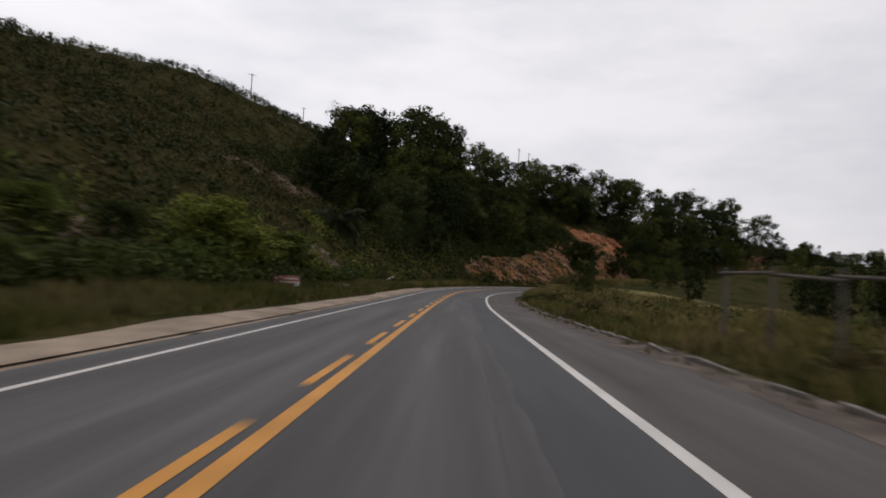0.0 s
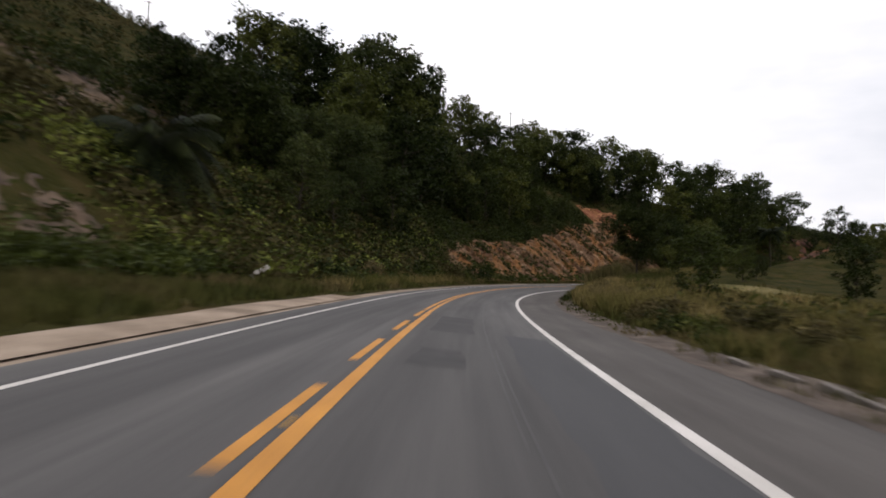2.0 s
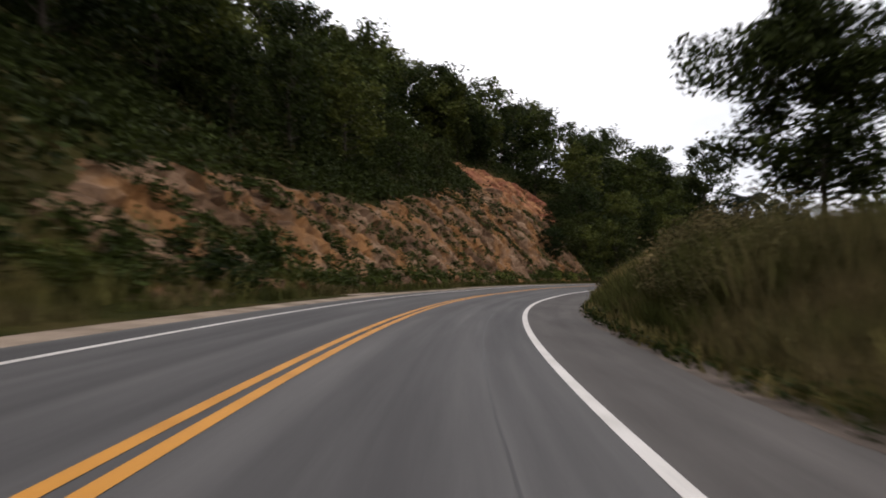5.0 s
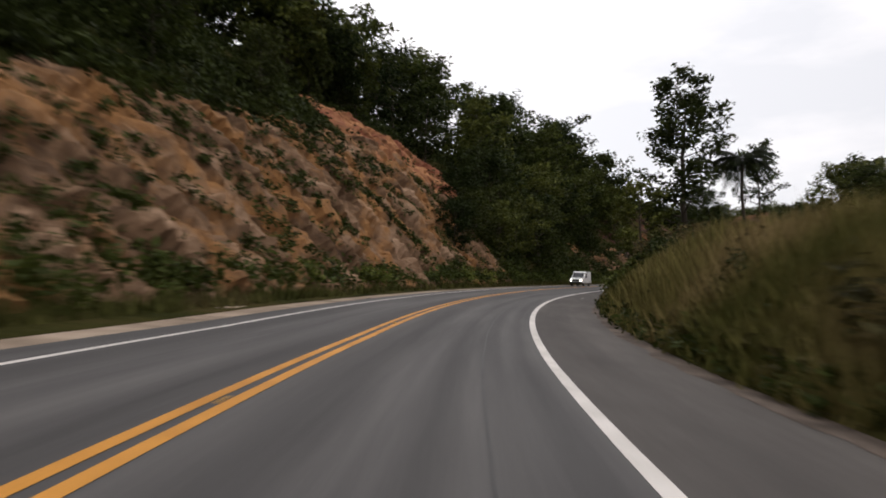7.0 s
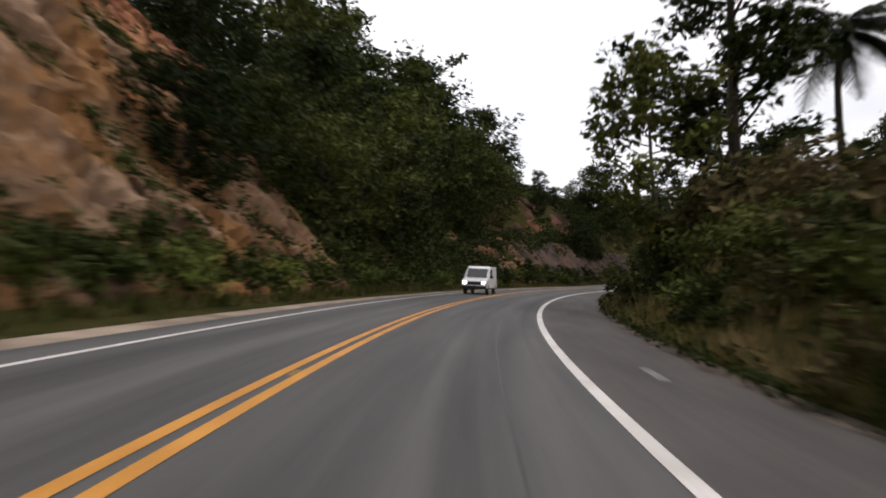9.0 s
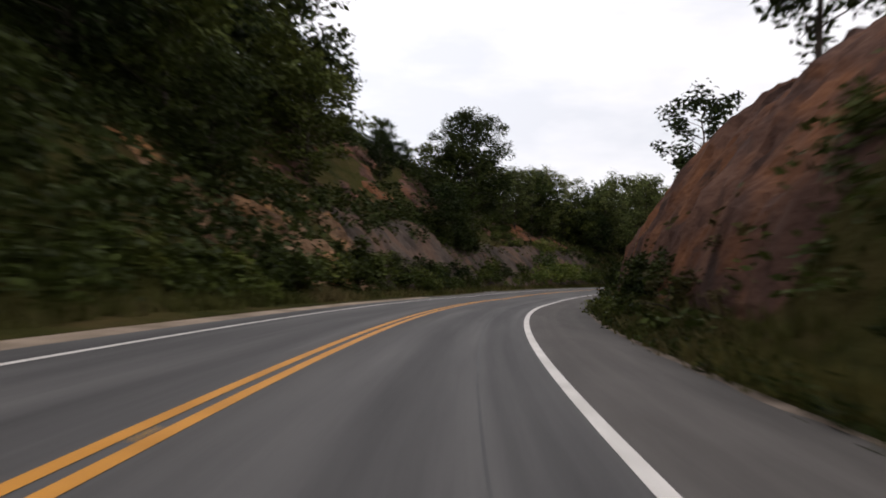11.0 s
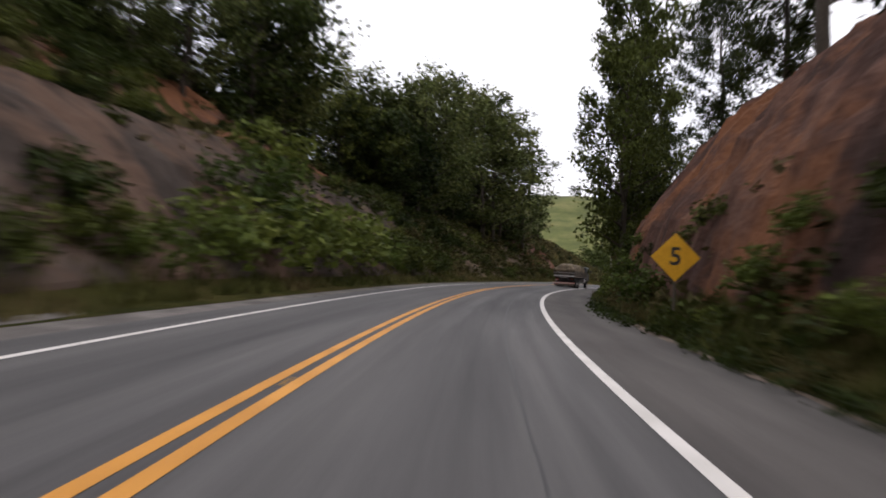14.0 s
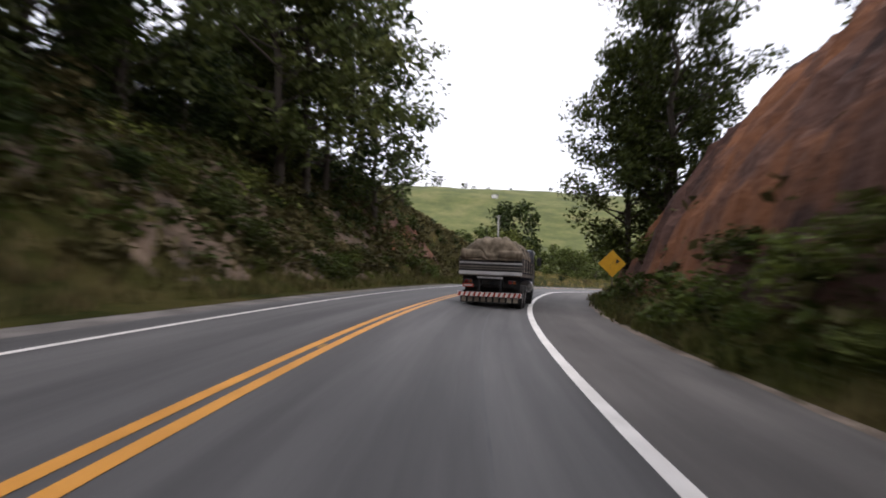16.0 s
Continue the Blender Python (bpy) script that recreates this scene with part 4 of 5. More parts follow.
def scrub(name, label, areas, mat, size):
    v, f, k = [], [], 0
    for count, s0, s1, n0, n1, spread, per in areas:
        c = land_points(count, s0, s1, n0, n1, rng)
        c[:, 2] += spread * 0.5
        a, b = leaves(rng, c, rng.uniform(0.6, 1.3, len(c)) * spread, per, size, 0.7)
        v.append(a)
        f.append(b + k)
        k += len(a)
    ob = new(name, raw_mesh(name, np.concatenate(v), np.concatenate(f), mat))
    return tagged(ob, label, "scrub", kind="stuff")


scrub("dark_scrub", "dark green scrub cover on the hillside", [(2000, -30, 180, -100, -16, 1.4, 26), (900, 160, 400, -60, -20, 1.1, 24), (500, 380, 520, -40, -10, 0.9, 20), (250, 285, 460, 16, 30, 1.0, 22)], LEAF_DARK, 0.5)
scrub("dry_scrub", "dry brown olive scrub cover on the hillside", [(4200, -30, 180, -100, -14, 1.2, 22), (500, 300, 460, -26, -10, 0.7, 18), (520, 90, 150, -28, -9, 1.4, 40), (500, 20, 130, 12, 60, 0.8, 16), (150, 290, 450, 8, 10.5, 0.6, 16), (300, 160, 230, 7.6, 11, 0.55, 18), (700, 412, 470, -16, -7.2, 0.6, 20), (620, 464, 508, -20, -6.8, 0.7, 22)], LEAF_DRY, 0.45)

scrub("undergrowth", "dense dark green undergrowth beneath the trees", [
    (620, 106, 146, -45, -18, 1.5, 34), (170, 104, 146, -18, -8.4, 1.4, 40), (420, 146, 170, -45, -15.5, 1.4, 34), (300, 124, 166, -20, -11.5, 1.0, 30), (1500, 165, 300, -45, -19.5, 1.4, 30), (420, 160, 205, -19.5, -14, 1.0, 30), (620, 196, 242, -26, -15, 1.1, 32), (800, 260, 314, -22, -7.4, 1.3, 30), (600, 300, 400, -45, -18, 1.3, 28),
    (650, 392, 475, -30, -14, 1.4, 28), (520, 345, 400, -30, -14.5, 1.3, 28), (300, 304, 352, -18, -11, 1.0, 26), (300, 285, 458, 16.5, 26, 1.2, 28)], LEAF_DARK, 0.48)
scrub("hedge_growth", "tangled green bushes lining the verge", [
    (560, 163, 300, -8.2, -6.5, 0.95, 34), (60, 165, 300, -17, -8.5, 0.9, 30), (50, 236, 264, -12, -6.8, 1.2, 40), (40, 345, 364, -14, -8.5, 1.1, 36), (30, 305, 400, -19, -10, 0.9, 30), (50, 0, 140, 12, 30, 1.0, 30), (620, -10, 114, -13.2, -10.8, 1.05, 36), (200, -6, 112, -17, -12, 1.1, 34), (300, 398, 472, -14, -7.4, 0.9, 28), (170, 290, 452, 7.6, 9.0, 0.7, 26), (300, 224, 292, 8.6, 15, 0.9, 28), (420, 162, 228, 7.4, 10.0, 0.5, 24), (240, 98, 148, -10.5, -7.4, 0.9, 28)], LEAF_MID, 0.34)

scrub("shrubby_growth", "fresh green shrubs scattered on the lower slope", [(260, 88, 150, -24, -9, 1.5, 44), (60, -5, 66, -20, -13, 1.2, 40), (40, 410, 470, -18, -11, 1.0, 36)], LEAF_BRIGHT, 0.36)

# low weeds hanging over the ragged edge of the shoulder
c, sp = [], []
for s in np.arange(120, 470, 0.33):
    n = float(np.interp(s, CREEP_AT, CREEP)) + 0.15 + 1.1 * rng.random()
    p = at(s, n)
    c.append((p.x, p.y, max(p.z, float(road_z(s, n))) + 0.16))
    sp.append(rng.uniform(0.22, 0.5))
wv, wf = leaves(rng, c, sp, 26, 0.17)
tagged(new("verge_weeds", raw_mesh("verge_weeds", wv, wf, LEAF_MID)), "low green weeds creeping over the shoulder edge", "weeds", kind="stuff")

# plants rooted in the gullies of the rock, which run down along its dip
c, sp = [], []
for k in range(52):
    s0, d0 = 150 + k * 2.05 + rng.uniform(-1.5, 1.5), rng.uniform(5, 13)
    for u in np.arange(0, rng.uniform(4, 11), 0.5):
        s, d_ = s0 + 0.86 * u + rng.normal() * 0.2, d0 - 0.62 * u + rng.normal() * 0.15
        if 1.5 < d_ and s < 262:
            p = at(s, -4.6 - d_)
            h = heading(s)
            c.append((p.x + math.cos(h) * 0.5, p.y - math.sin(h) * 0.5, p.z + 0.75))
            sp.append(rng.uniform(0.25, 0.6))
cv, cf = leaves(rng, c, sp, 30, 0.26)
tagged(new("rock_plants", raw_mesh("rock_plants", cv, cf, LEAF_MID)), "green plants rooted in the gullies of the rock cut", "plants", kind="stuff")

# woods at the foot of the pasture hill, and along its slopes
c, sp = [], []
for i in range(420):
    u, v_ = rng.uniform(300, 470), rng.uniform(-260, 330)
    b = far_at(max(u, 385), v_)
    p = FAR + FAR_AHEAD * u + FAR_SIDE * v_
    for j in range(3):
        c.append((p.x + rng.normal() * 3, p.y + rng.normal() * 3, (b.z if u > 385 else -3) + 2.5 + rng.uniform(0, 8)))
        sp.append(rng.uniform(2.0, 4.0))
fv, ff = leaves(rng, c, sp, 26, 1.7)
tagged(new("far_woods", raw_mesh("far_woods", fv, ff, LEAF_MID)), "green woods at the foot of the pasture hill", "woods", kind="stuff")
for u, v_, sc in [(1000, -13, 1.5), (1000, 27, 0.9), (995, 40, 0.5), (1005, 62, 0.5), (1010, 95, 0.45), (990, 150, .5)]:
    p = far_at(u, v_)
    open_trees[0].put(Matrix.Translation(p) @ Matrix.Rotation(u, 4, "Z") @ Matrix.Diagonal((sc * 2.2, sc * 2.2, sc * 0.95, 1)), "lone spreading tree on the pasture ridge")
for u, v_, sc in [(150, 6, 1.0), (158, 14, 0.9), (190, 22, 1.1), (210, 34, 1.0), (170, 30, 0.8), (240, 10, 1.1), (230, 50, 1.1), (140, 26, 0.7), (180, 48, 0.9), (260, 30, 1.2), (280, -10, 1.2), (265, 60, 1.2), (205, -14, .9)]:
    p = FAR + FAR_AHEAD * u + FAR_SIDE * v_
    p.z = -2.0
    broad[int(u) % 5].put(Matrix.Translation(p) @ Matrix.Rotation(u, 4, "Z") @ Matrix.Diagonal((sc, sc, sc, 1)), "green tree in the dip before the pasture hill")
broad[1].put(Matrix.Translation((377.0, 325.5, -2.0)) @ Matrix.Diagonal((1.5, 1.5, 1.72, 1)), "large dark rounded tree behind the power pole")

# ---------------------------------------------------------------- made things
RUBBER = material("black_rubber", [(0.012, 0.012, 0.012), (0.03, 0.028, 0.026)], scale=0.3, fine=0.03, rough=0.85, bump=0.2, bump_size=0.01)
DARK_STEEL = material("dirty_dark_steel", [(0.02, 0.02, 0.022), (0.05, 0.046, 0.042)], scale=0.5, fine=0.04, rough=0.6, bump=0.15, bump_size=0.01, metal=0.4)
GREY_STEEL = material("worn_grey_steel", [(0.2, 0.19, 0.18), (0.38, 0.36, 0.34)], scale=0.5, fine=0.04, rough=0.5, bump=0.15, bump_size=0.01, metal=0.5)
BED_WOOD = material("weathered_bed_boards", [(0.09, 0.075, 0.06), (0.22, 0.19, 0.16)], scale=0.5, fine=0.03, rough=0.85, bump=0.4, bump_size=0.01, stretch=(0.2, 1, 1))
PALE_BOARD = material("pale_painted_board", [(0.3, 0.28, 0.26), (0.5, 0.48, 0.46)], scale=0.6, fine=0.04, rough=0.7, bump=0.3, bump_size=0.01, stretch=(0.3, 1, 1))
CANVAS = material("khaki_tarpaulin", [(0.06, 0.045, 0.03), (0.135, 0.104, 0.07), (0.22, 0.172, 0.118)], scale=0.45, fine=0.05, rough=0.9, bump=0.4, bump_size=0.015)
APRON = material("dusty_pale_paint", [(0.16, 0.125, 0.09), (0.3, 0.25, 0.19)], scale=0.4, fine=0.03, rough=0.85, bump=0.2, bump_size=0.005)
CAB_PAINT = plain("dark_cab_paint", (0.05, 0.055, 0.07), 0.4)
BAR_WHITE = material("reflective_white", [(0.55, 0.5, 0.45), (0.72, 0.68, 0.62)], scale=0.4, fine=0.03, rough=0.45, bump=0.1, bump_size=0.003)
BAR_RED = material("reflective_red", [(0.28, 0.03, 0.015), (0.4, 0.06, 0.03)], scale=0.4, fine=0.03, rough=0.45, bump=0.1, bump_size=0.003)
LAMP_RED = plain("red_lamp_glass", (0.13, 0.01, 0.007), 0.25)
SIGN_YELLOW = material("yellow_sign_sheet", [(0.55, 0.27, 0.012), (0.68, 0.36, 0.02)], scale=0.6, fine=0.05, rough=0.5, bump=0.1, bump_size=0.003)
SIGN_BLACK = plain("black_sign_paint", (0.015, 0.014, 0.013), 0.5)
SIGN_WHITE = material("faded_white_sign", [(0.42, 0.4, 0.38), (0.6, 0.58, 0.55)], scale=0.4, fine=0.04, rough=0.6, bump=0.1, bump_size=0.003)
SIGN_RED = material("faded_red_sign", [(0.26, 0.07, 0.06), (0.36, 0.12, 0.1)], scale=0.4, fine=0.04, rough=0.6, bump=0.1, bump_size=0.003)
GLASS_DARK = plain("dark_window_glass", (0.015, 0.018, 0.02), 0.08)
STONE = material("pale_rubble_stone", [(0.09, 0.075, 0.06), (0.18, 0.15, 0.12)], scale=0.5, fine=0.05, rough=0.95, bump=0.6, bump_size=0.03)
GREY_WOOD = material("grey_weathered_wood", [(0.06, 0.05, 0.042), (0.14, 0.12, 0.1)], scale=0.3, fine=0.03, rough=0.9, bump=0.5, bump_size=0.01, stretch=(1, 1, 0.2))


def part(name, bm, mat, parent, label=""):
    me = bpy.data.meshes.new(name)
    bm.to_mesh(me)
    bm.free()
    me.materials.append(mat)
    ob = new(name, me)
    ob.parent = parent
    return tagged(ob, label) if label else ob


def box(bm, c, size, bevel=0.0, m=None):
    r = bmesh.ops.create_cube(bm, size=1.0, matrix=(m or Matrix()) @ Matrix.Translation(c) @ Matrix.Diagonal((*size, 1)))
    if bevel:
        es = list({e for v in r["verts"] for e in v.link_edges})
        bmesh.ops.bevel(bm, geom=es, offset=bevel, segments=2, affect="EDGES", profile=0.6)
    return bm


def boxed(c, size, bevel=0.01, m=None):
    return box(bmesh.new(), c, size, bevel, m)


def rod(bm, a, b, r, sides=10, r2=None):
    a, b = Vector(a), Vector(b)
    q = (b - a).to_track_quat("Z", "Y").to_matrix().to_4x4()
    bmesh.ops.create_cone(bm, cap_ends=True, segments=sides, radius1=r, radius2=r if r2 is None else r2, depth=(b - a).length,
                          matrix=Matrix.Translation((a + b) / 2) @ q)
    return bm


def lathe(profile, axis_x, center, sides=28):
    """A ring turned about the x axis from (radius, x) pairs: tyres and rims."""
    bm = bmesh.new()
    rings = []
    for r, x in profile:
        rings.append([bm.verts.new((center[0] + x * axis_x, center[1] + r * math.cos(t), center[2] + r * math.sin(t)))
                      for t in (2 * math.pi * k / sides for k in range(sides))])
    for a, b in zip(rings, rings[1:]):
        for k in range(sides):
            bm.faces.new((a[k], a[(k + 1) % sides], b[(k + 1) % sides], b[k]))
    bmesh.ops.recalc_face_normals(bm, faces=bm.faces)
    return bm


def wheel(parent, x, y, r, w, out):
    """A tyre with grooved tread and a dished rim with a hub."""
    tyre_shape = [(r * 0.58, -w / 2), (r * 0.9, -w / 2), (r * 0.98, -w * 0.42), (r, -w * 0.3), (r * 0.985, -w * 0.1), (r, -w * 0.06), (r, w * 0.06), (r * 0.985, w * 0.1),
                  (r, w * 0.3), (r * 0.98, w * 0.42), (r * 0.9, w / 2), (r * 0.58, w / 2)]
    hub = new("wheel", None)
    hub.parent = parent
    part("tyre", lathe(tyre_shape, 1, (x, y, r)), RUBBER, hub)
    part("rim", lathe([(r * 0.6, w * 0.45 * out), (r * 0.52, w * 0.4 * out), (r * 0.46, w * 0.15 * out), (r * 0.2, w * 0.2 * out), (r * 0.18, w * 0.42 * out), (0.02, w * 0.45 * out)], 1, (x, y, r), 20), GREY_STEEL, hub)


def on_road(s, n, turned=0.0):
    """The pose of a vehicle on the road at s, n: it looks along the road and leans with it."""
    h = heading(s) + turned
    slope = math.tan(radians(float(np.interp(s, BANK_AT, BANK))) - (radians(float(np.interp(s, BANK_AT, CROWN))) if n < 0 else 0))
    ahead = Vector((math.sin(h), math.cos(h), 0))
    right = Vector((math.cos(h), -math.sin(h), -slope * (1 if abs(turned) < 1.6 else -1))).normalized()
    up = right.cross(ahead).normalized()
    x, y = plan(s, n)
    m = Matrix((right, ahead, up)).transposed().to_4x4()
    return Matrix.Translation((float(x), float(y), float(road_z(s, n)))) @ m


def cargo_truck():
    """A loaded flatbed truck with slatted sides; its tail is at the origin and it looks along y."""
    t = new("cargo_truck", None)
    bm = bmesh.new()
    for x in (-0.42, 0.42):
        box(bm, (x, 4.3, 0.98), (0.09, 8.2, 0.24), 0.01)
    for y in (0.3, 1.6, 3.2, 5.0, 7.0):
        box(bm, (0, y, 0.98), (0.8, 0.1, 0.18), 0.01)
    part("chassis", bm, DARK_STEEL, t)
    # bumper bar with slanting stripes
    bar = part("bumper", boxed((0, 0.02, 0.5), (2.5, 0.1, 0.17), 0.012), BAR_WHITE, t, "white bumper bar with red slanting stripes")
    for k in range(13):
        bm = bmesh.new()
        x = -1.17 + k * 0.195
        vs = [bm.verts.new(p) for p in ((x - 0.075, -0.034, 0.42), (x + 0.015, -0.034, 0.42), (x + 0.075, -0.034, 0.58), (x - 0.015, -0.034, 0.58))]
        face = bm.faces.new(vs)
        got = bmesh.ops.extrude_face_region(bm, geom=[face])
        bmesh.ops.translate(bm, vec=(0, 0.006, 0), verts=[g for g in got["geom"] if isinstance(g, bmesh.types.BMVert)])
        bmesh.ops.recalc_face_normals(bm, faces=bm.faces)
        part("stripe", bm, BAR_RED, bar)
    bm = bmesh.new()
    for x in (-0.42, 0.42):
        box(bm, (x, 0.1, 0.86), (0.07, 0.06, 0.8), 0.008)
    part("bumper_bracket", bm, DARK_STEEL, t)
    part("crossbar", boxed((0, 0.04, 1.16), (1.0, 0.05, 0.07), 0.008), GREY_STEEL, t)
    # flaps behind the wheels, with worn pale marks
    for x in (-0.78, 0.78):
        flap = part("mud_flap", boxed((x, 0.5, 0.4), (0.72, 0.02, 0.48), 0.005), RUBBER, t)
        for k in range(4):
            part("mark", boxed((x - 0.25 + 0.165 * k, 0.484, 0.36), (0.1, 0.006, 0.3), 0.002), APRON, flap, "worn pale lettering bar")
    low = part("apron", boxed((0, 0.12, 0.3), (2.3, 0.03, 0.24), 0.005), RUBBER, t)
    for k in range(9):
        part("mark", boxed((-1.02 + 0.255 * k, 0.1, 0.3), (0.17, 0.008, 0.18), 0.002), APRON, low, "worn pale lettering bar")
    # lamps and plate
    for x in (-0.86, 0.86):
        lamp = part("tail_lamp", boxed((x, 0.1, 1.0), (0.34, 0.06, 0.16), 0.015), DARK_STEEL, t)
        part("lens", boxed((x - 0.07, 0.066, 1.0), (0.13, 0.012, 0.12), 0.01), LAMP_RED, lamp, "red tail lamp glass")
        part("lens", boxed((x + 0.09, 0.066, 1.0), (0.11, 0.012, 0.12), 0.01), plain("amber_lamp_glass", (0.14, 0.04, 0.008), 0.25), lamp, "dull amber indicator glass")
    plate = part("plate", boxed((-0.86, 0.05, 0.84), (0.42, 0.012, 0.13), 0.004), BAR_RED, t, "red commercial plate")
    part("mark", boxed((-0.86, 0.042, 0.84), (0.32, 0.004, 0.06), 0.001), PALE_BOARD, plate)
    part("rear_panel", boxed((0, 0.5, 1.02), (2.3, 0.03, 0.5), 0.01), DARK_STEEL, t)
    # added dark sheet, stands in for the shade beneath the bed
    part("rear_panel", boxed((0, 0.9, 0.62), (2.2, 0.03, 0.4), 0.01), RUBBER, t)
    # bed
    bed = part("bed", boxed((0, 3.6, 1.3), (2.46, 7.1, 0.14), 0.012), BED_WOOD, t)
    part("sill", boxed((0, 0.03, 1.34), (2.48, 0.06, 0.13), 0.01), PALE_BOARD, bed, "pale worn tail sill")
    gate = part("tail_gate", boxed((0, 0.08, 1.68), (2.44, 0.035, 0.56), 0.006), DARK_STEEL, t, "slatted tail gate")
    for z, h in ((1.5, 0.035), (1.59, 0.05), (1.73, 0.075), (1.88, 0.045)):
        part("slat", boxed((0, 0.03, z), (2.48, 0.035, h), 0.008), BED_WOOD if h < 0.06 else PALE_BOARD, gate, "worn pale gate slat")
    for k in range(9):  # the splintered lower edge
        part("splinter", boxed((-1.1 + 0.27 * k + 0.05 * math.sin(k * 2.1), 0.0, 1.37 - 0.03 * (k % 3)), (0.2 + 0.05 * (k % 2), 0.02, 0.07), 0.006), PALE_BOARD, gate)
    for x in (-1.15, -0.4, 0.4, 1.15):
        part("stake", boxed((x, 0.062, 1.66), (0.07, 0.03, 0.6), 0.006), DARK_STEEL, gate)
    for sx in (-1, 1):
        side = part("side_gate", boxed((sx * 1.2, 3.6, 1.68), (0.03, 7.0, 0.54), 0.006), DARK_STEEL, t, "slatted side gate")
        for z in (1.48, 1.66, 1.84):
            part("slat", boxed((sx * 1.23, 3.6, z), (0.03, 7.0, 0.12), 0.008), BED_WOOD, side)
        for y in (0.2, 1.6, 3.0, 4.4, 5.8, 7.0):
            part("stake", boxed((sx * 1.255, y, 1.66), (0.03, 0.07, 0.62), 0.006), DARK_STEEL, side)
    # load under its cover: sacks press through the cloth, and it is drawn in by ropes
    bm = bmesh.new()
    rows, cols = 60, 44
    ring = []
    for i in range(rows):
        v = i / (rows - 1)
        y = 0.02 + 7.1 * v
        end = min(v / 0.05, (1 - v) / 0.05, 1.0)
        line = []
        for j in range(cols):
            a = math.pi * j / (cols - 1)
            cx, cz = -math.cos(a), math.sin(a)
            k = (abs(cx) ** 5 + abs(cz) ** 3.2) ** (-1 / 4.0)
            x, z = cx * k * 1.2 * (1 - 0.3 * max(cz, 0)), cz * k * 0.98
            q = Vector((x * 1.5, y * 1.3, z * 1.7))
            lump = noise.noise(q) * 0.07 + 0.06 * abs(noise.noise(q * 1.9)) + noise.noise(q * 3.3) * 0.03 - 0.04 - 0.06 * abs(math.sin(y * 2.2)) ** 8
            fold = 0.045 * math.sin(x * 15 + 3 * noise.noise(q * 0.8)) * cz
            g = (0.86 + 0.14 * math.sqrt(end)) * (1 + lump) + fold
            line.append(bm.verts.new((x * g, y, 1.84 + z * g * (0.9 + 0.1 * end))))
        ring.append(line)
    for a, b in zip(ring, ring[1:]):
        for j in range(cols - 1):
            bm.faces.new((a[j], a[j + 1], b[j + 1], b[j]))
    for line, way in ((ring[0], -1), (ring[-1], 1)):  # the ends, drawn into pleats that fan out from the middle
        outer = line
        for i in range(1, 9):
            k = 1 - i / 8.5
            inner = []
            for vv in line:
                x, z = vv.co.x * k, 1.84 + (vv.co.z - 1.84) * k
                fan = math.atan2(z - 1.84, x)
                pleat = 0.07 * abs(math.sin(fan * 4.5 + 2.5 * noise.noise(Vector((x * 1.3, z * 1.3, way))))) * math.sin(math.pi * k)
                swell = 0.16 * (1 - k) ** 0.6 + 0.06 * noise.noise(Vector((x * 2.2, z * 2.2, 4 + way)))
                inner.append(bm.verts.new((x, vv.co.y + way * (swell - pleat), z)))
            for j in range(cols - 1):
                bm.faces.new((outer[j], outer[j + 1], inner[j + 1], inner[j]))
            outer = inner
        bm.faces.new(outer)
    bmesh.ops.recalc_face_normals(bm, faces=bm.faces)
    for fc in bm.faces:
        fc.smooth = True
    cover = part("tarpaulin", bm, CANVAS, t, "bulging khaki tarpaulin over sacks")
    for k, (x, z, w, h) in enumerate(((-0.7, 2.07, 1.0, 0.42), (0.66, 2.06, 1.06, 0.42), (-1.06, 2.06, 0.34, 0.5), (1.1, 2.04, 0.3, 0.42), (-0.02, 2.0, 0.5, 0.3))):
        bm = bmesh.new()
        bmesh.ops.create_icosphere(bm, subdivisions=3, radius=1.0)
        for vv in bm.verts:  # a slumped sack, creased where the cover is tied down
            p = vv.co.copy()
            crease = 1 - 0.14 * abs(noise.noise(Vector((p.x * 2.5 + k * 5, p.z * 2.5, p.y)))) - 0.05 * abs(math.sin(p.x * 7 + k))
            vv.co = Vector((x + math.copysign(abs(p.x) ** 0.75, p.x) * w * 0.5 * crease, 0.06 + p.y * 0.2 * crease, z + math.copysign(abs(p.z) ** 0.75, p.z) * h * 0.5 * crease))
        for fc in bm.faces:
            fc.smooth = True
        part("sack", bm, CANVAS, cover, "bulging sack under khaki cloth")
    for y in (1.4, 2.8, 4.2, 5.6):
        bm = bmesh.new()
        pts = [Vector((-math.cos(a) * 1.3, y, 1.84 + math.sin(a) * 0.98)) for a in np.linspace(0.05, math.pi - 0.05, 14)]
        for p, q in zip(pts, pts[1:]):
            rod(bm, p, q, 0.012, 6)
        part("rope", bm, GREY_WOOD, cover)
    # cab
    cab = part("cab", boxed((0, 8.3, 1.75), (2.3, 1.7, 1.75), 0.14), CAB_PAINT, t)
    part("windscreen", boxed((0, 9.13, 2.05), (2.0, 0.06, 0.75), 0.03), GLASS_DARK, cab)
    for sx in (-1, 1):
        part("side_window", boxed((sx * 1.14, 8.45, 2.1), (0.05, 0.85, 0.6), 0.02), GLASS_DARK, cab)
        mir = part("mirror", boxed((sx * 1.36, 8.95, 2.1), (0.22, 0.08, 0.42), 0.03), DARK_STEEL, cab)
        part("arm", rod(bmesh.new(), (sx * 1.14, 8.95, 2.2), (sx * 1.3, 8.95, 2.2), 0.015), DARK_STEEL, mir)
    part("fuel_tank", rod(bmesh.new(), (1.0, 5.4, 0.85), (1.0, 6.5, 0.85), 0.28, 18), GREY_STEEL, t)
    for y in (1.7, 2.95):
        for sx in (-1, 1):
            wheel(t, sx * 1.05, y, 0.5, 0.27, sx)
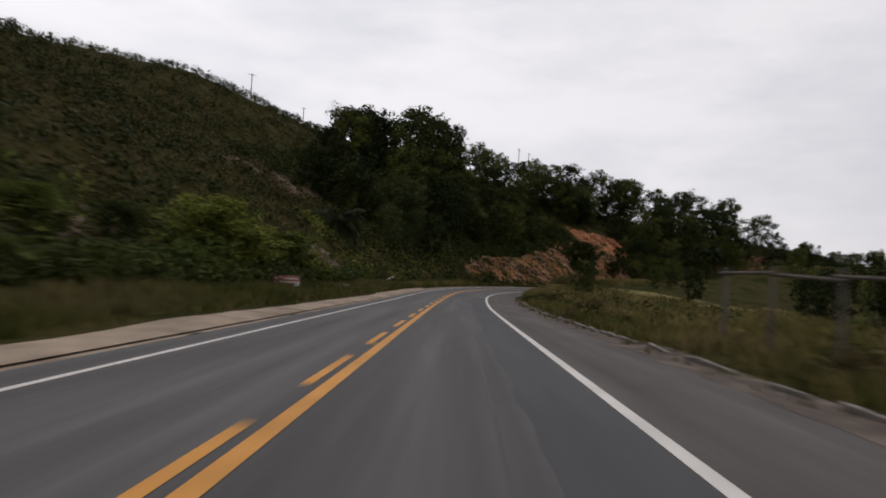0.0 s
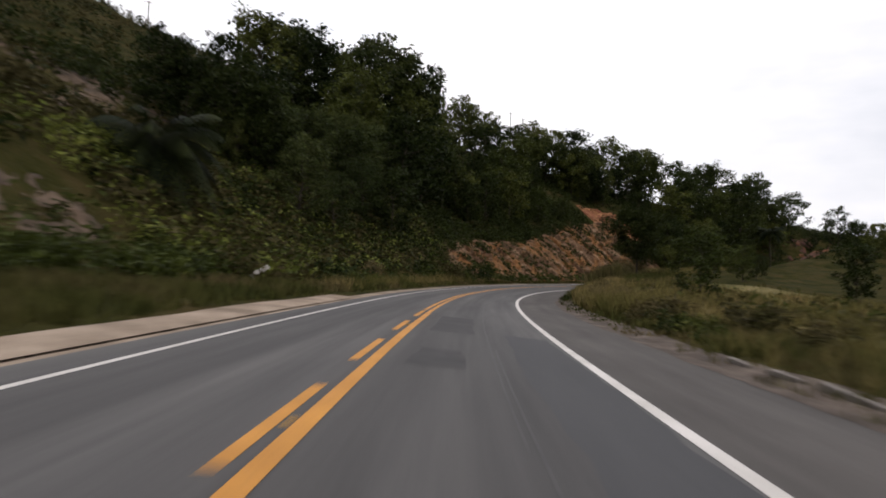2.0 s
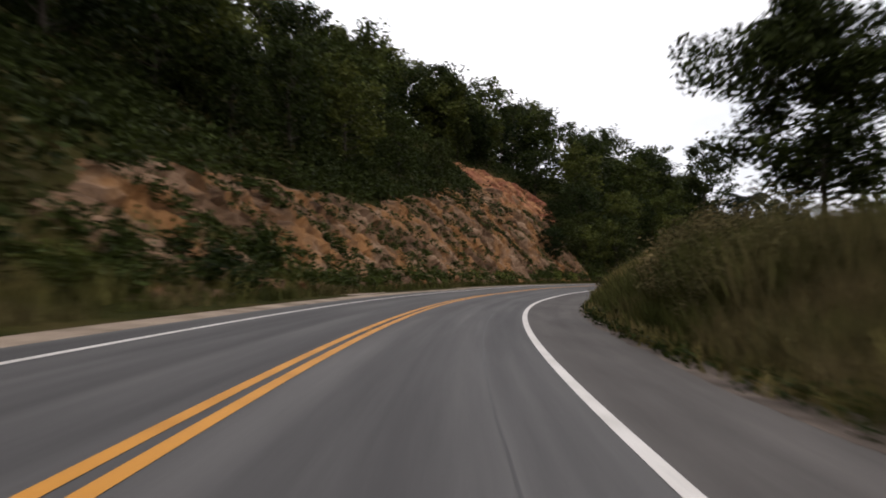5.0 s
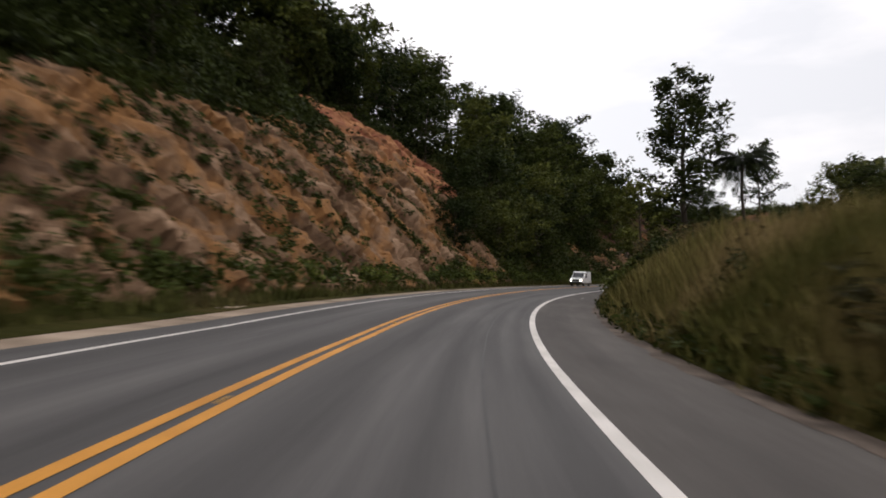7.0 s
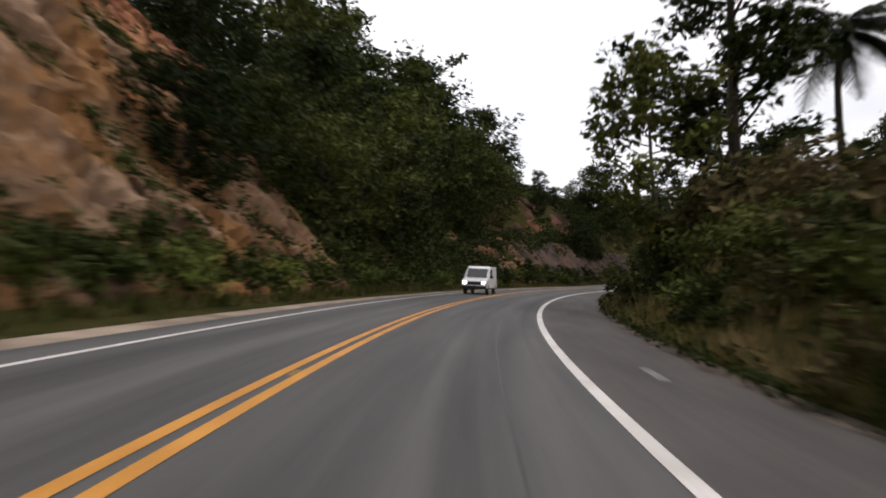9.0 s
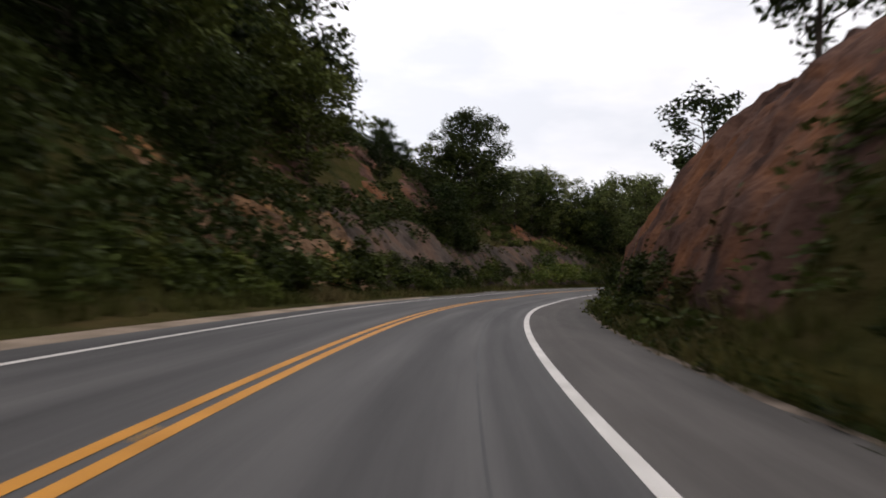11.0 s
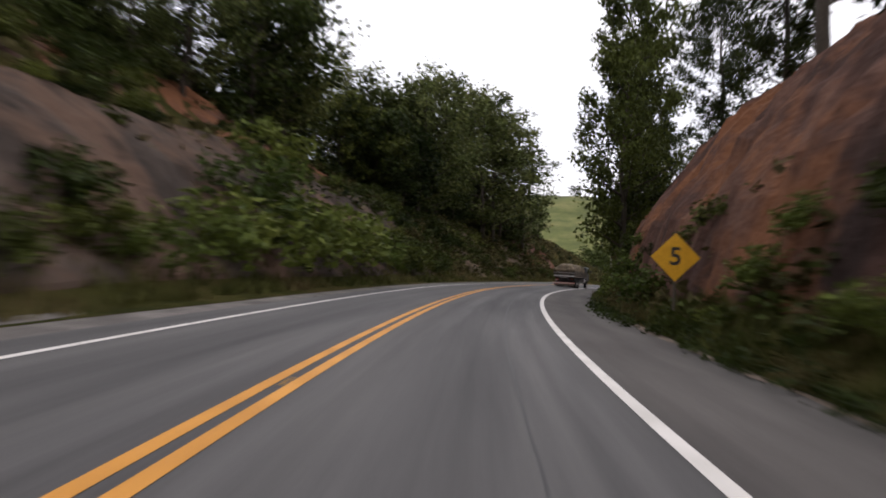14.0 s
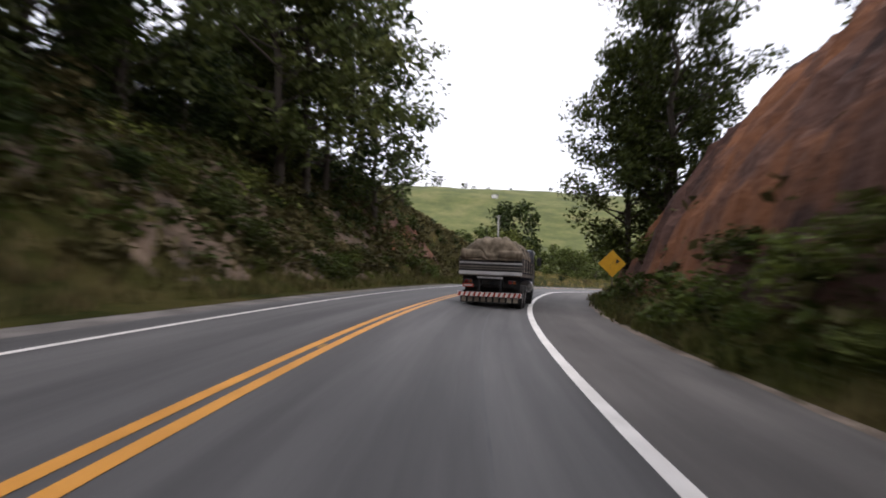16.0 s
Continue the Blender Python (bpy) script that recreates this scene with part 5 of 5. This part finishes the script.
            wheel(t, sx * 0.74, y, 0.5, 0.27, sx)
        part("axle", rod(bmesh.new(), (-0.9, y, 0.5), (0.9, y, 0.5), 0.09, 12), DARK_STEEL, t)
    for sx in (-1, 1):
        wheel(t, sx * 1.0, 7.9, 0.5, 0.28, sx)
    lean = Matrix.Translation((0, 0, 0.5)) @ Matrix.Rotation(radians(-4), 4, "Y") @ Matrix.Translation((0, 0, -0.5))  # the load leans it
    for piece in t.children:
        if not piece.name.startswith(("wheel", "axle")):
            piece.matrix_basis = lean
    return tagged(t, "old cargo truck loaded high under a khaki tarpaulin on the asphalt", "truck")


cargo_truck().matrix_basis = on_road(439.0, 2.0, radians(4.5))


def delivery_van():
    """A white van with its headlights on; its front is at the origin and it looks along -y."""
    t = new("van", None)
    paint = material("white_van_paint", [(0.6, 0.6, 0.6), (0.72, 0.72, 0.71)], scale=1.0, fine=0.1, rough=0.35, bump=0)
    glow = plain("lit_headlamp", (1.0, 0.93, 0.8), 0.2, emit=9.0)
    bm = bmesh.new()
    side = [(0.0, 0.45), (0.02, 0.95), (0.85, 1.12), (1.6, 1.85), (2.0, 1.98), (4.7, 1.98), (4.85, 1.8), (4.88, 0.45)]
    rows = [[bm.verts.new((x * (1.0 if z < 1.2 else 0.9), y, z)) for y, z in side] for x in (-0.88, 0.88)]
    bm.faces.new(rows[0])
    bm.faces.new(rows[1][::-1])
    for k in range(len(side)):
        j = (k + 1) % len(side)
        bm.faces.new((rows[0][j], rows[0][k], rows[1][k], rows[1][j]))
    bmesh.ops.recalc_face_normals(bm, faces=bm.faces)
    bmesh.ops.bevel(bm, geom=list(bm.edges), offset=0.05, segments=2, affect="EDGES", profile=0.6)
    body = part("body", bm, paint, t)
    tilt = Matrix.Translation((0, 1.19, 1.5)) @ Matrix.Rotation(radians(-45.8), 4, "X")
    part("windscreen", boxed((0, 0, 0), (1.42, 0.03, 0.86), 0.02, tilt), GLASS_DARK, body)
    part("grille", boxed((0, 0.0, 0.78), (0.95, 0.05, 0.2), 0.02), DARK_STEEL, body)
    part("bumper", boxed((0, -0.02, 0.5), (1.74, 0.14, 0.2), 0.04), DARK_STEEL, body)
    for sx in (-1, 1):
        lamp = part("headlight", boxed((sx * 0.66, -0.005, 0.8), (0.3, 0.06, 0.2), 0.03), GREY_STEEL, body)
        part("lens", boxed((sx * 0.66, -0.04, 0.8), (0.24, 0.03, 0.15), 0.02), glow, lamp, "lit headlamp glass")
        part("side_window", boxed((sx * 0.835, 2.1, 1.5), (0.03, 0.85, 0.5), 0.02), GLASS_DARK, body)
        part("mirror", boxed((sx * 0.99, 1.35, 1.25), (0.2, 0.12, 0.24), 0.03), DARK_STEEL, body)
        for y in (0.95, 3.95):
            wheel(t, sx * 0.78, y, 0.34, 0.2, sx)
    return tagged(t, "white van with lit headlights in the oncoming lane", "van")


delivery_van().matrix_basis = on_road(269.5, -1.7)


def road_sign(s, n, center_z, side_len, text):
    """A yellow diamond on a post."""
    g = at(s, n)
    t = new("road_sign", None)
    h = center_z - g.z
    bm = rod(bmesh.new(), (0, 0.05, -0.3), (0, 0.05, h + side_len * 0.55), 0.04, 12)
    part("post", bm, GREY_WOOD, t, "grey wooden post")
    d = Matrix.Translation((0, 0, h)) @ Matrix.Rotation(radians(45), 4, "Y")
    edge = part("border", boxed((0, 0.004, 0), (side_len, 0.006, side_len), 0.002, d), SIGN_BLACK, t)
    plate = part("plate", boxed((0, -0.004, 0), (side_len * 0.985, 0.008, side_len * 0.985), 0.002, d), SIGN_YELLOW, t, "yellow diamond plate")
    if text:
        cu = bpy.data.curves.new("number", "FONT")
        cu.body, cu.size, cu.align_x, cu.align_y, cu.extrude, cu.offset = text, side_len * 0.72, "CENTER", "CENTER", 0.003, side_len * 0.012
        tmp = bpy.data.objects.new("number", cu)
        me = bpy.data.meshes.new_from_object(tmp)
        bpy.data.objects.remove(tmp)
        me.materials.append(SIGN_BLACK)
        num = new("number", me)
        num.parent = plate
        num.matrix_basis = Matrix.Translation((0, -0.014, h)) @ Matrix.Rotation(radians(90), 4, "X")
    else:
        bm = bmesh.new()
        pts = [Vector((-0.12, -0.012, h - 0.3)), Vector((-0.1, -0.012, h - 0.05)), Vector((0.05, -0.012, h + 0.1)), Vector((0.2, -0.012, h + 0.12))]
        for a, b in zip(pts, pts[1:]):
            box(bm, (0, 0, 0), (0.11, 0.006, (b - a).length + 0.08), 0, Matrix.Translation((a + b) / 2) @ (b - a).to_track_quat("Z", "Y").to_matrix().to_4x4())
        bm2 = [bm.verts.new(p) for p in ((0.2, -0.016, h - 0.03), (0.2, -0.016, h + 0.28), (0.42, -0.016, h + 0.12))]
        bm.faces.new(bm2)
        part("arrow", bm, SIGN_BLACK, plate)
    t.matrix_basis = Matrix.Translation(g) @ Matrix.Rotation(-heading(s) + radians(4), 4, "Z")
    return t


tagged(road_sign(379.6, 7.9, 2.1, 1.2, "5"), "yellow diamond warning sign with a black 5 on a post", "road sign")
tagged(road_sign(452.0, 7.9, 3.0, 1.1, ""), "yellow diamond curve warning sign on a post among leaves", "road sign")


def notice_board(s, n, z):
    g = at(s, n)
    t = new("notice_board", None)
    h = z - g.z
    for x in (-0.7, 0.7):
        part("post", boxed((x, 0.05, h / 2 - 0.1), (0.07, 0.07, h + 0.9), 0.006), GREY_WOOD, t)
    panel = part("panel", boxed((0, 0, h), (1.85, 0.03, 0.78), 0.006), SIGN_WHITE, t, "faded white panel")
    part("band", boxed((0, -0.018, h + 0.2), (1.83, 0.008, 0.36), 0.002), SIGN_RED, panel, "faded red upper band")
    for k, w in enumerate((0.22, 0.3, 0.18, 0.34, 0.24)):
        part("mark", boxed((-0.68 + 0.34 * k, -0.024, h + 0.2), (w, 0.006, 0.14), 0.001), SIGN_WHITE, panel, "unreadable pale lettering bar")
    for k, w in enumerate((0.3, 0.2, 0.34)):
        part("mark", boxed((-0.45 + 0.45 * k, -0.018, h - 0.16), (w, 0.006, 0.12), 0.001), DARK_STEEL, panel, "unreadable dark lettering bar")
    t.matrix_basis = Matrix.Translation(g) @ Matrix.Rotation(radians(-6), 4, "Z")
    return tagged(t, "faded red and white notice board on posts in the bushes", "notice board")


notice_board(45.4, -10.0, 0.68)


def utility_pole(p, tall, arm, label):
    t = new("utility_pole", None)
    part("post", rod(bmesh.new(), (0, 0, -0.5), (0, 0, tall), 0.2, 12, 0.15), CONCRETE, t)
    cross = part("crossarm", boxed((0, 0, tall - 0.35), (arm, 0.12, 0.12), 0.01), GREY_WOOD, t)
    for x in (-0.45, 0, 0.45):
        part("insulator", rod(bmesh.new(), (x * arm, 0, tall - 0.29), (x * arm, 0, tall - 0.05), 0.05, 8), SIGN_WHITE, cross)
    t.matrix_basis = Matrix.Translation(p) @ Matrix.Rotation(0.5, 4, "Z")
    return tagged(t, label, "utility pole", "power line poles")


far_pole = at(548.4, -34.6)
utility_pole(far_pole, 16.0 - far_pole.z, 2.2, "concrete power pole in the dip before the pasture")
for s, n, top, arm in [(174.7, -94.3, 58.6, 2.4), (193.5, -95.2, 54.6, 1.6), (258, -64, 54.0, 2.0), (262, -63, 52.8, 1.6)]:
    b = at(s, n)
    utility_pole(b, max(top - b.z, 3.0), arm, "thin power pole on the hilltop")


def bent_marker(s, n):
    t = new("guide_post", None)
    lean = Matrix.Translation((0, 0, 0.45)) @ Matrix.Rotation(radians(62), 4, "Y")
    part("post", boxed((0, 0, 0.1), (0.16, 0.1, 0.75), 0.015, Matrix.Rotation(radians(-14), 4, "Y")), CONCRETE, t)
    part("arm", boxed((0, 0, 0.45), (0.22, 0.08, 0.9), 0.02, lean), BAR_WHITE, t, "bent white painted length")
    t.matrix_basis = Matrix.Translation(at(s, n)) @ Matrix.Rotation(radians(-10), 4, "Z")
    return tagged(t, "bent white guide post leaning in the verge grass", "guide post")


bent_marker(90.5, -9.8)


def rough_stone(bm, c, r, seed):
    got = bmesh.ops.create_icosphere(bm, subdivisions=2, radius=r, matrix=Matrix.Translation(c))
    for v in got["verts"]:
        d = (v.co - Vector(c))
        v.co = Vector(c) + d * (1 + 0.45 * noise.noise(d * (1.3 / r) + Vector((seed, 0, 0)))) * 1.0
        v.co.z = c[2] + (v.co.z - c[2]) * 0.7
    return bm


pile = new("stone_pile", None)
for k in range(9):
    part("stone", rough_stone(bmesh.new(), (pick.uniform(-1.6, 1.6), pick.uniform(-0.6, 0.6), 0.12 + 0.2 * pick.random()), pick.uniform(0.15, 0.32), k * 3.1), STONE, pile)
pile.matrix_basis = Matrix.Translation(at(59.8, -8.8))
tagged(pile, "pile of pale broken stones beside the verge", "stone pile")


KERB_STONE = material("sunken_kerb_concrete", [(0.06, 0.05, 0.042), (0.15, 0.13, 0.115), (0.25, 0.225, 0.2)], scale=0.5, fine=0.06, rough=0.95, bump=0.5, bump_size=0.02)


def kerb_block(length):
    bm = boxed((0, 0, 0.02), (0.16, length, 0.26), 0.025)
    bmesh.ops.subdivide_edges(bm, edges=[e for e in bm.edges if e.calc_length() > 0.5], cuts=6)
    for v in bm.verts:
        v.co += Vector((noise.noise(v.co * 5) * 0.03, 0, noise.noise(v.co * 4 + Vector((3, 0, 0))) * 0.03))
    me = bpy.data.meshes.new("kerb_block")
    bm.to_mesh(me)
    bm.free()
    me.materials.append(KERB_STONE)
    return me


kerb_mesh = [kerb_block(1.9), kerb_block(1.2), kerb_block(2.6)]
s_now = -6.0
while s_now < 70:
    k = pick.randrange(3)
    s_now += (1.9, 1.2, 2.6)[k] + pick.choice((0.1, 0.4, 1.2, 3.2))
    ob = new("kerb_block", kerb_mesh[k])
    n_here = 7.5 + 0.12 * noise.noise(Vector((s_now / 5, 0, 0)))
    ob.matrix_basis = Matrix.Translation(at(s_now, n_here, 0.0)) @ Matrix.Rotation(-heading(s_now) + pick.uniform(-0.03, 0.03), 4, "Z") @ Matrix.Rotation(pick.uniform(-0.05, 0.05), 4, "X")
    tagged(ob, "broken weathered concrete kerb block half sunk in grass", "kerb", "broken kerb along the shoulder")

# old timber fence on the right at the start
fence = new("fence", None)
posts = [(13.0, 10.4), (16.2, 10.3), (19.6, 10.2), (23.0, 10.2)]
for s, n in posts:
    p = at(s, n)
    part("post", rod(bmesh.new(), p - Vector((0, 0, 0.3)), p + Vector((pick.uniform(-.05, .05), 0, 2.5)), 0.08, 8, 0.06), GREY_WOOD, fence)
for (s0, n0), (s1, n1) in zip(posts, posts[1:]):
    for up in (2.25,):
        part("rail", rod(bmesh.new(), at(s0 - 0.3, n0 - 0.08, up + pick.uniform(-.08, .08)), at(s1 + 0.3, n1 - 0.08, up + pick.uniform(-.08, .08)), 0.05, 8), GREY_WOOD, fence)
tagged(fence, "old grey timber rail fence beside the shoulder", "fence")

# dry field beyond the right-hand bushes
FIELD = material("dry_field_grass", [(0.075, 0.072, 0.025), (0.14, 0.118, 0.048), (0.22, 0.17, 0.085)], scale=6.0, fine=0.5, rough=1.0, shine=0.05, bump=0.8, bump_size=0.2)
field_s, field_n = np.arange(5, 156, 2.5), [11.5, 14, 18, 23, 29, 36, 44, 53, 62]
field = mesh_object("field", [at(s, n, 0.06 if 0 < k < 8 else -0.15) for s in field_s for k, n in enumerate(field_n)], [f[::-1] for f in grid_faces(len(field_s), len(field_n))], FIELD)
tagged(field, "dry yellow brown grass field beyond the roadside", "field", kind="structure")

# bare dirt between the shoulder and the field
dirt_s, dirt_n = np.arange(-40, 150, 1.0), [6.85, 7.2, 7.6, 8.0, 8.5]
dirt_v = []
for s in dirt_s:
    for k, n in enumerate(dirt_n):
        nn = n + (0.5 * noise.noise(Vector((s / 2.5, 4, 0))) + 0.4 * noise.noise(Vector((s / 8, 9, 0))) if k == 4 else 0)
        dirt_v.append(at(s, nn, (0.035, 0.04, 0.05, 0.04, -0.06)[k]))
dirt = mesh_object("verge_3", dirt_v, [f[::-1] for f in grid_faces(len(dirt_s), len(dirt_n))], DIRT)
tagged(dirt, "bare brown dirt strip beside the shoulder", "verge", kind="structure")

sand_s, sand_n = np.arange(-40, 90, 1.0), [-5.9, -5.5, -5.1, -4.7, -4.3]
sand_v = []
for s in sand_s:
    for k, n in enumerate(sand_n):
        nn = n - (0.4 * noise.noise(Vector((s / 3, 14, 0))) + 0.6 * noise.noise(Vector((s / 11, 19, 0))) - 0.5 * max(0, (s - 80) / 24) if k == 0 else 0)
        sand_v.append(at(s, nn, (-0.05, 0.05, 0.06, 0.06, 0.128)[k]))
sand = mesh_object("verge_4", sand_v, grid_faces(len(sand_s), len(sand_n)), SAND)
tagged(sand, "wide pale sandy dirt verge beside the bushes", "verge", kind="structure")

# worn paint and a dark repair on the asphalt
tagged(strip("trim_5", 233.4, 235.1, [4.98, 5.18], 0.006, WORN_WHITE, step=0.3, wobble=0.06), "worn white paint patch on the shoulder", "road marking", kind="structure")
tagged(strip("trim_6", 349.6, 351.3, [4.95, 5.12], 0.006, WORN_WHITE, step=0.3, wobble=0.06), "worn white paint patch on the shoulder", "road marking", kind="structure")
tagged(strip("trim_7", 73.0, 79.3, [0.5, 1.0, 1.55], 0.004, PATCH, step=0.4, wobble=0.05), "dark repaired asphalt patch in the lane", "road repair", kind="structure")
tagged(strip("trim_8", 66.5, 69.0, [0.5, 0.9, 1.3], 0.004, PATCH, step=0.4, wobble=0.12), "dark repaired asphalt patch in the lane", "road repair", kind="structure")

# bluish grey band between the lane's middle and the edge line
tagged(strip("trim_15", 3, 74, [2.3, 2.7, 3.1, 3.45], 0.002, BAND, step=0.8, wobble=0.14), "long bluish grey band in the lane", "road repair", kind="structure")

# thin dark lines along the lane
for k, (s0, s1, n0) in enumerate([(-20, 70, 1.95), (62, 132, 1.85), (130, 350, 2.35), (345, 470, 2.25)]):
    tagged(strip("trim_%d" % (9 + k), s0, s1, [n0 - 0.016, n0 + 0.016], 0.003, DARK_LINE, step=0.8, wobble=0.02), "thin dark line along the asphalt", "road repair", kind="structure")

# reflective studs between the yellow lines
stud_bm = bmesh.new()
box(stud_bm, (0, 0, 0.01), (0.08, 0.07, 0.02), 0.01)
stud_me = bpy.data.meshes.new("road_stud")
stud_bm.to_mesh(stud_me)
stud_bm.free()
stud_me.materials.append(SIGN_YELLOW)
for i in range(36):
    s = 2.0 + 12.0 * i
    x, y = plan(s, -0.145)
    ob = new("road_stud", stud_me)
    ob.matrix_basis = Matrix.Translation((float(x), float(y), float(road_z(s, -0.145)) + 0.002)) @ Matrix.Rotation(-heading(s), 4, "Z")
    tagged(ob, "small pale reflective stud on the centre line", "road stud", "centre line studs")

# small white shed on the pasture
shed = new("shed", None)
sp_ = far_at(830, 59)
part("wall", boxed((0, 0, 1.5), (9, 6, 4), 0.05), SIGN_WHITE, shed)
bm = bmesh.new()
for sx in (-1, 1):
    box(bm, (0, sx * 1.7, 4.2), (10, 4.0, 0.2), 0.02, Matrix.Rotation(radians(-sx * 14), 4, "X"))
part("roof", bm, CONCRETE, shed)
shed.matrix_basis = Matrix.Translation(sp_)
tagged(shed, "small white shed on the green pasture hill", "shed")

# a young cone-shaped tree on the bank beyond the truck
Kind(tree(610, 9.5, 1.6, 0.04, 40, 46, 0.26, LEAF_BRIGHT, "young cone-shaped tree")).put(stand(481, -13.4, 0.75),"young cone-shaped bright green tree on the bank")

# plants that found no place
for kind in KINDS:
    if not kind.used:
        for piece in list(kind.ob.children):
            bpy.data.objects.remove(piece)
        bpy.data.objects.remove(kind.ob)
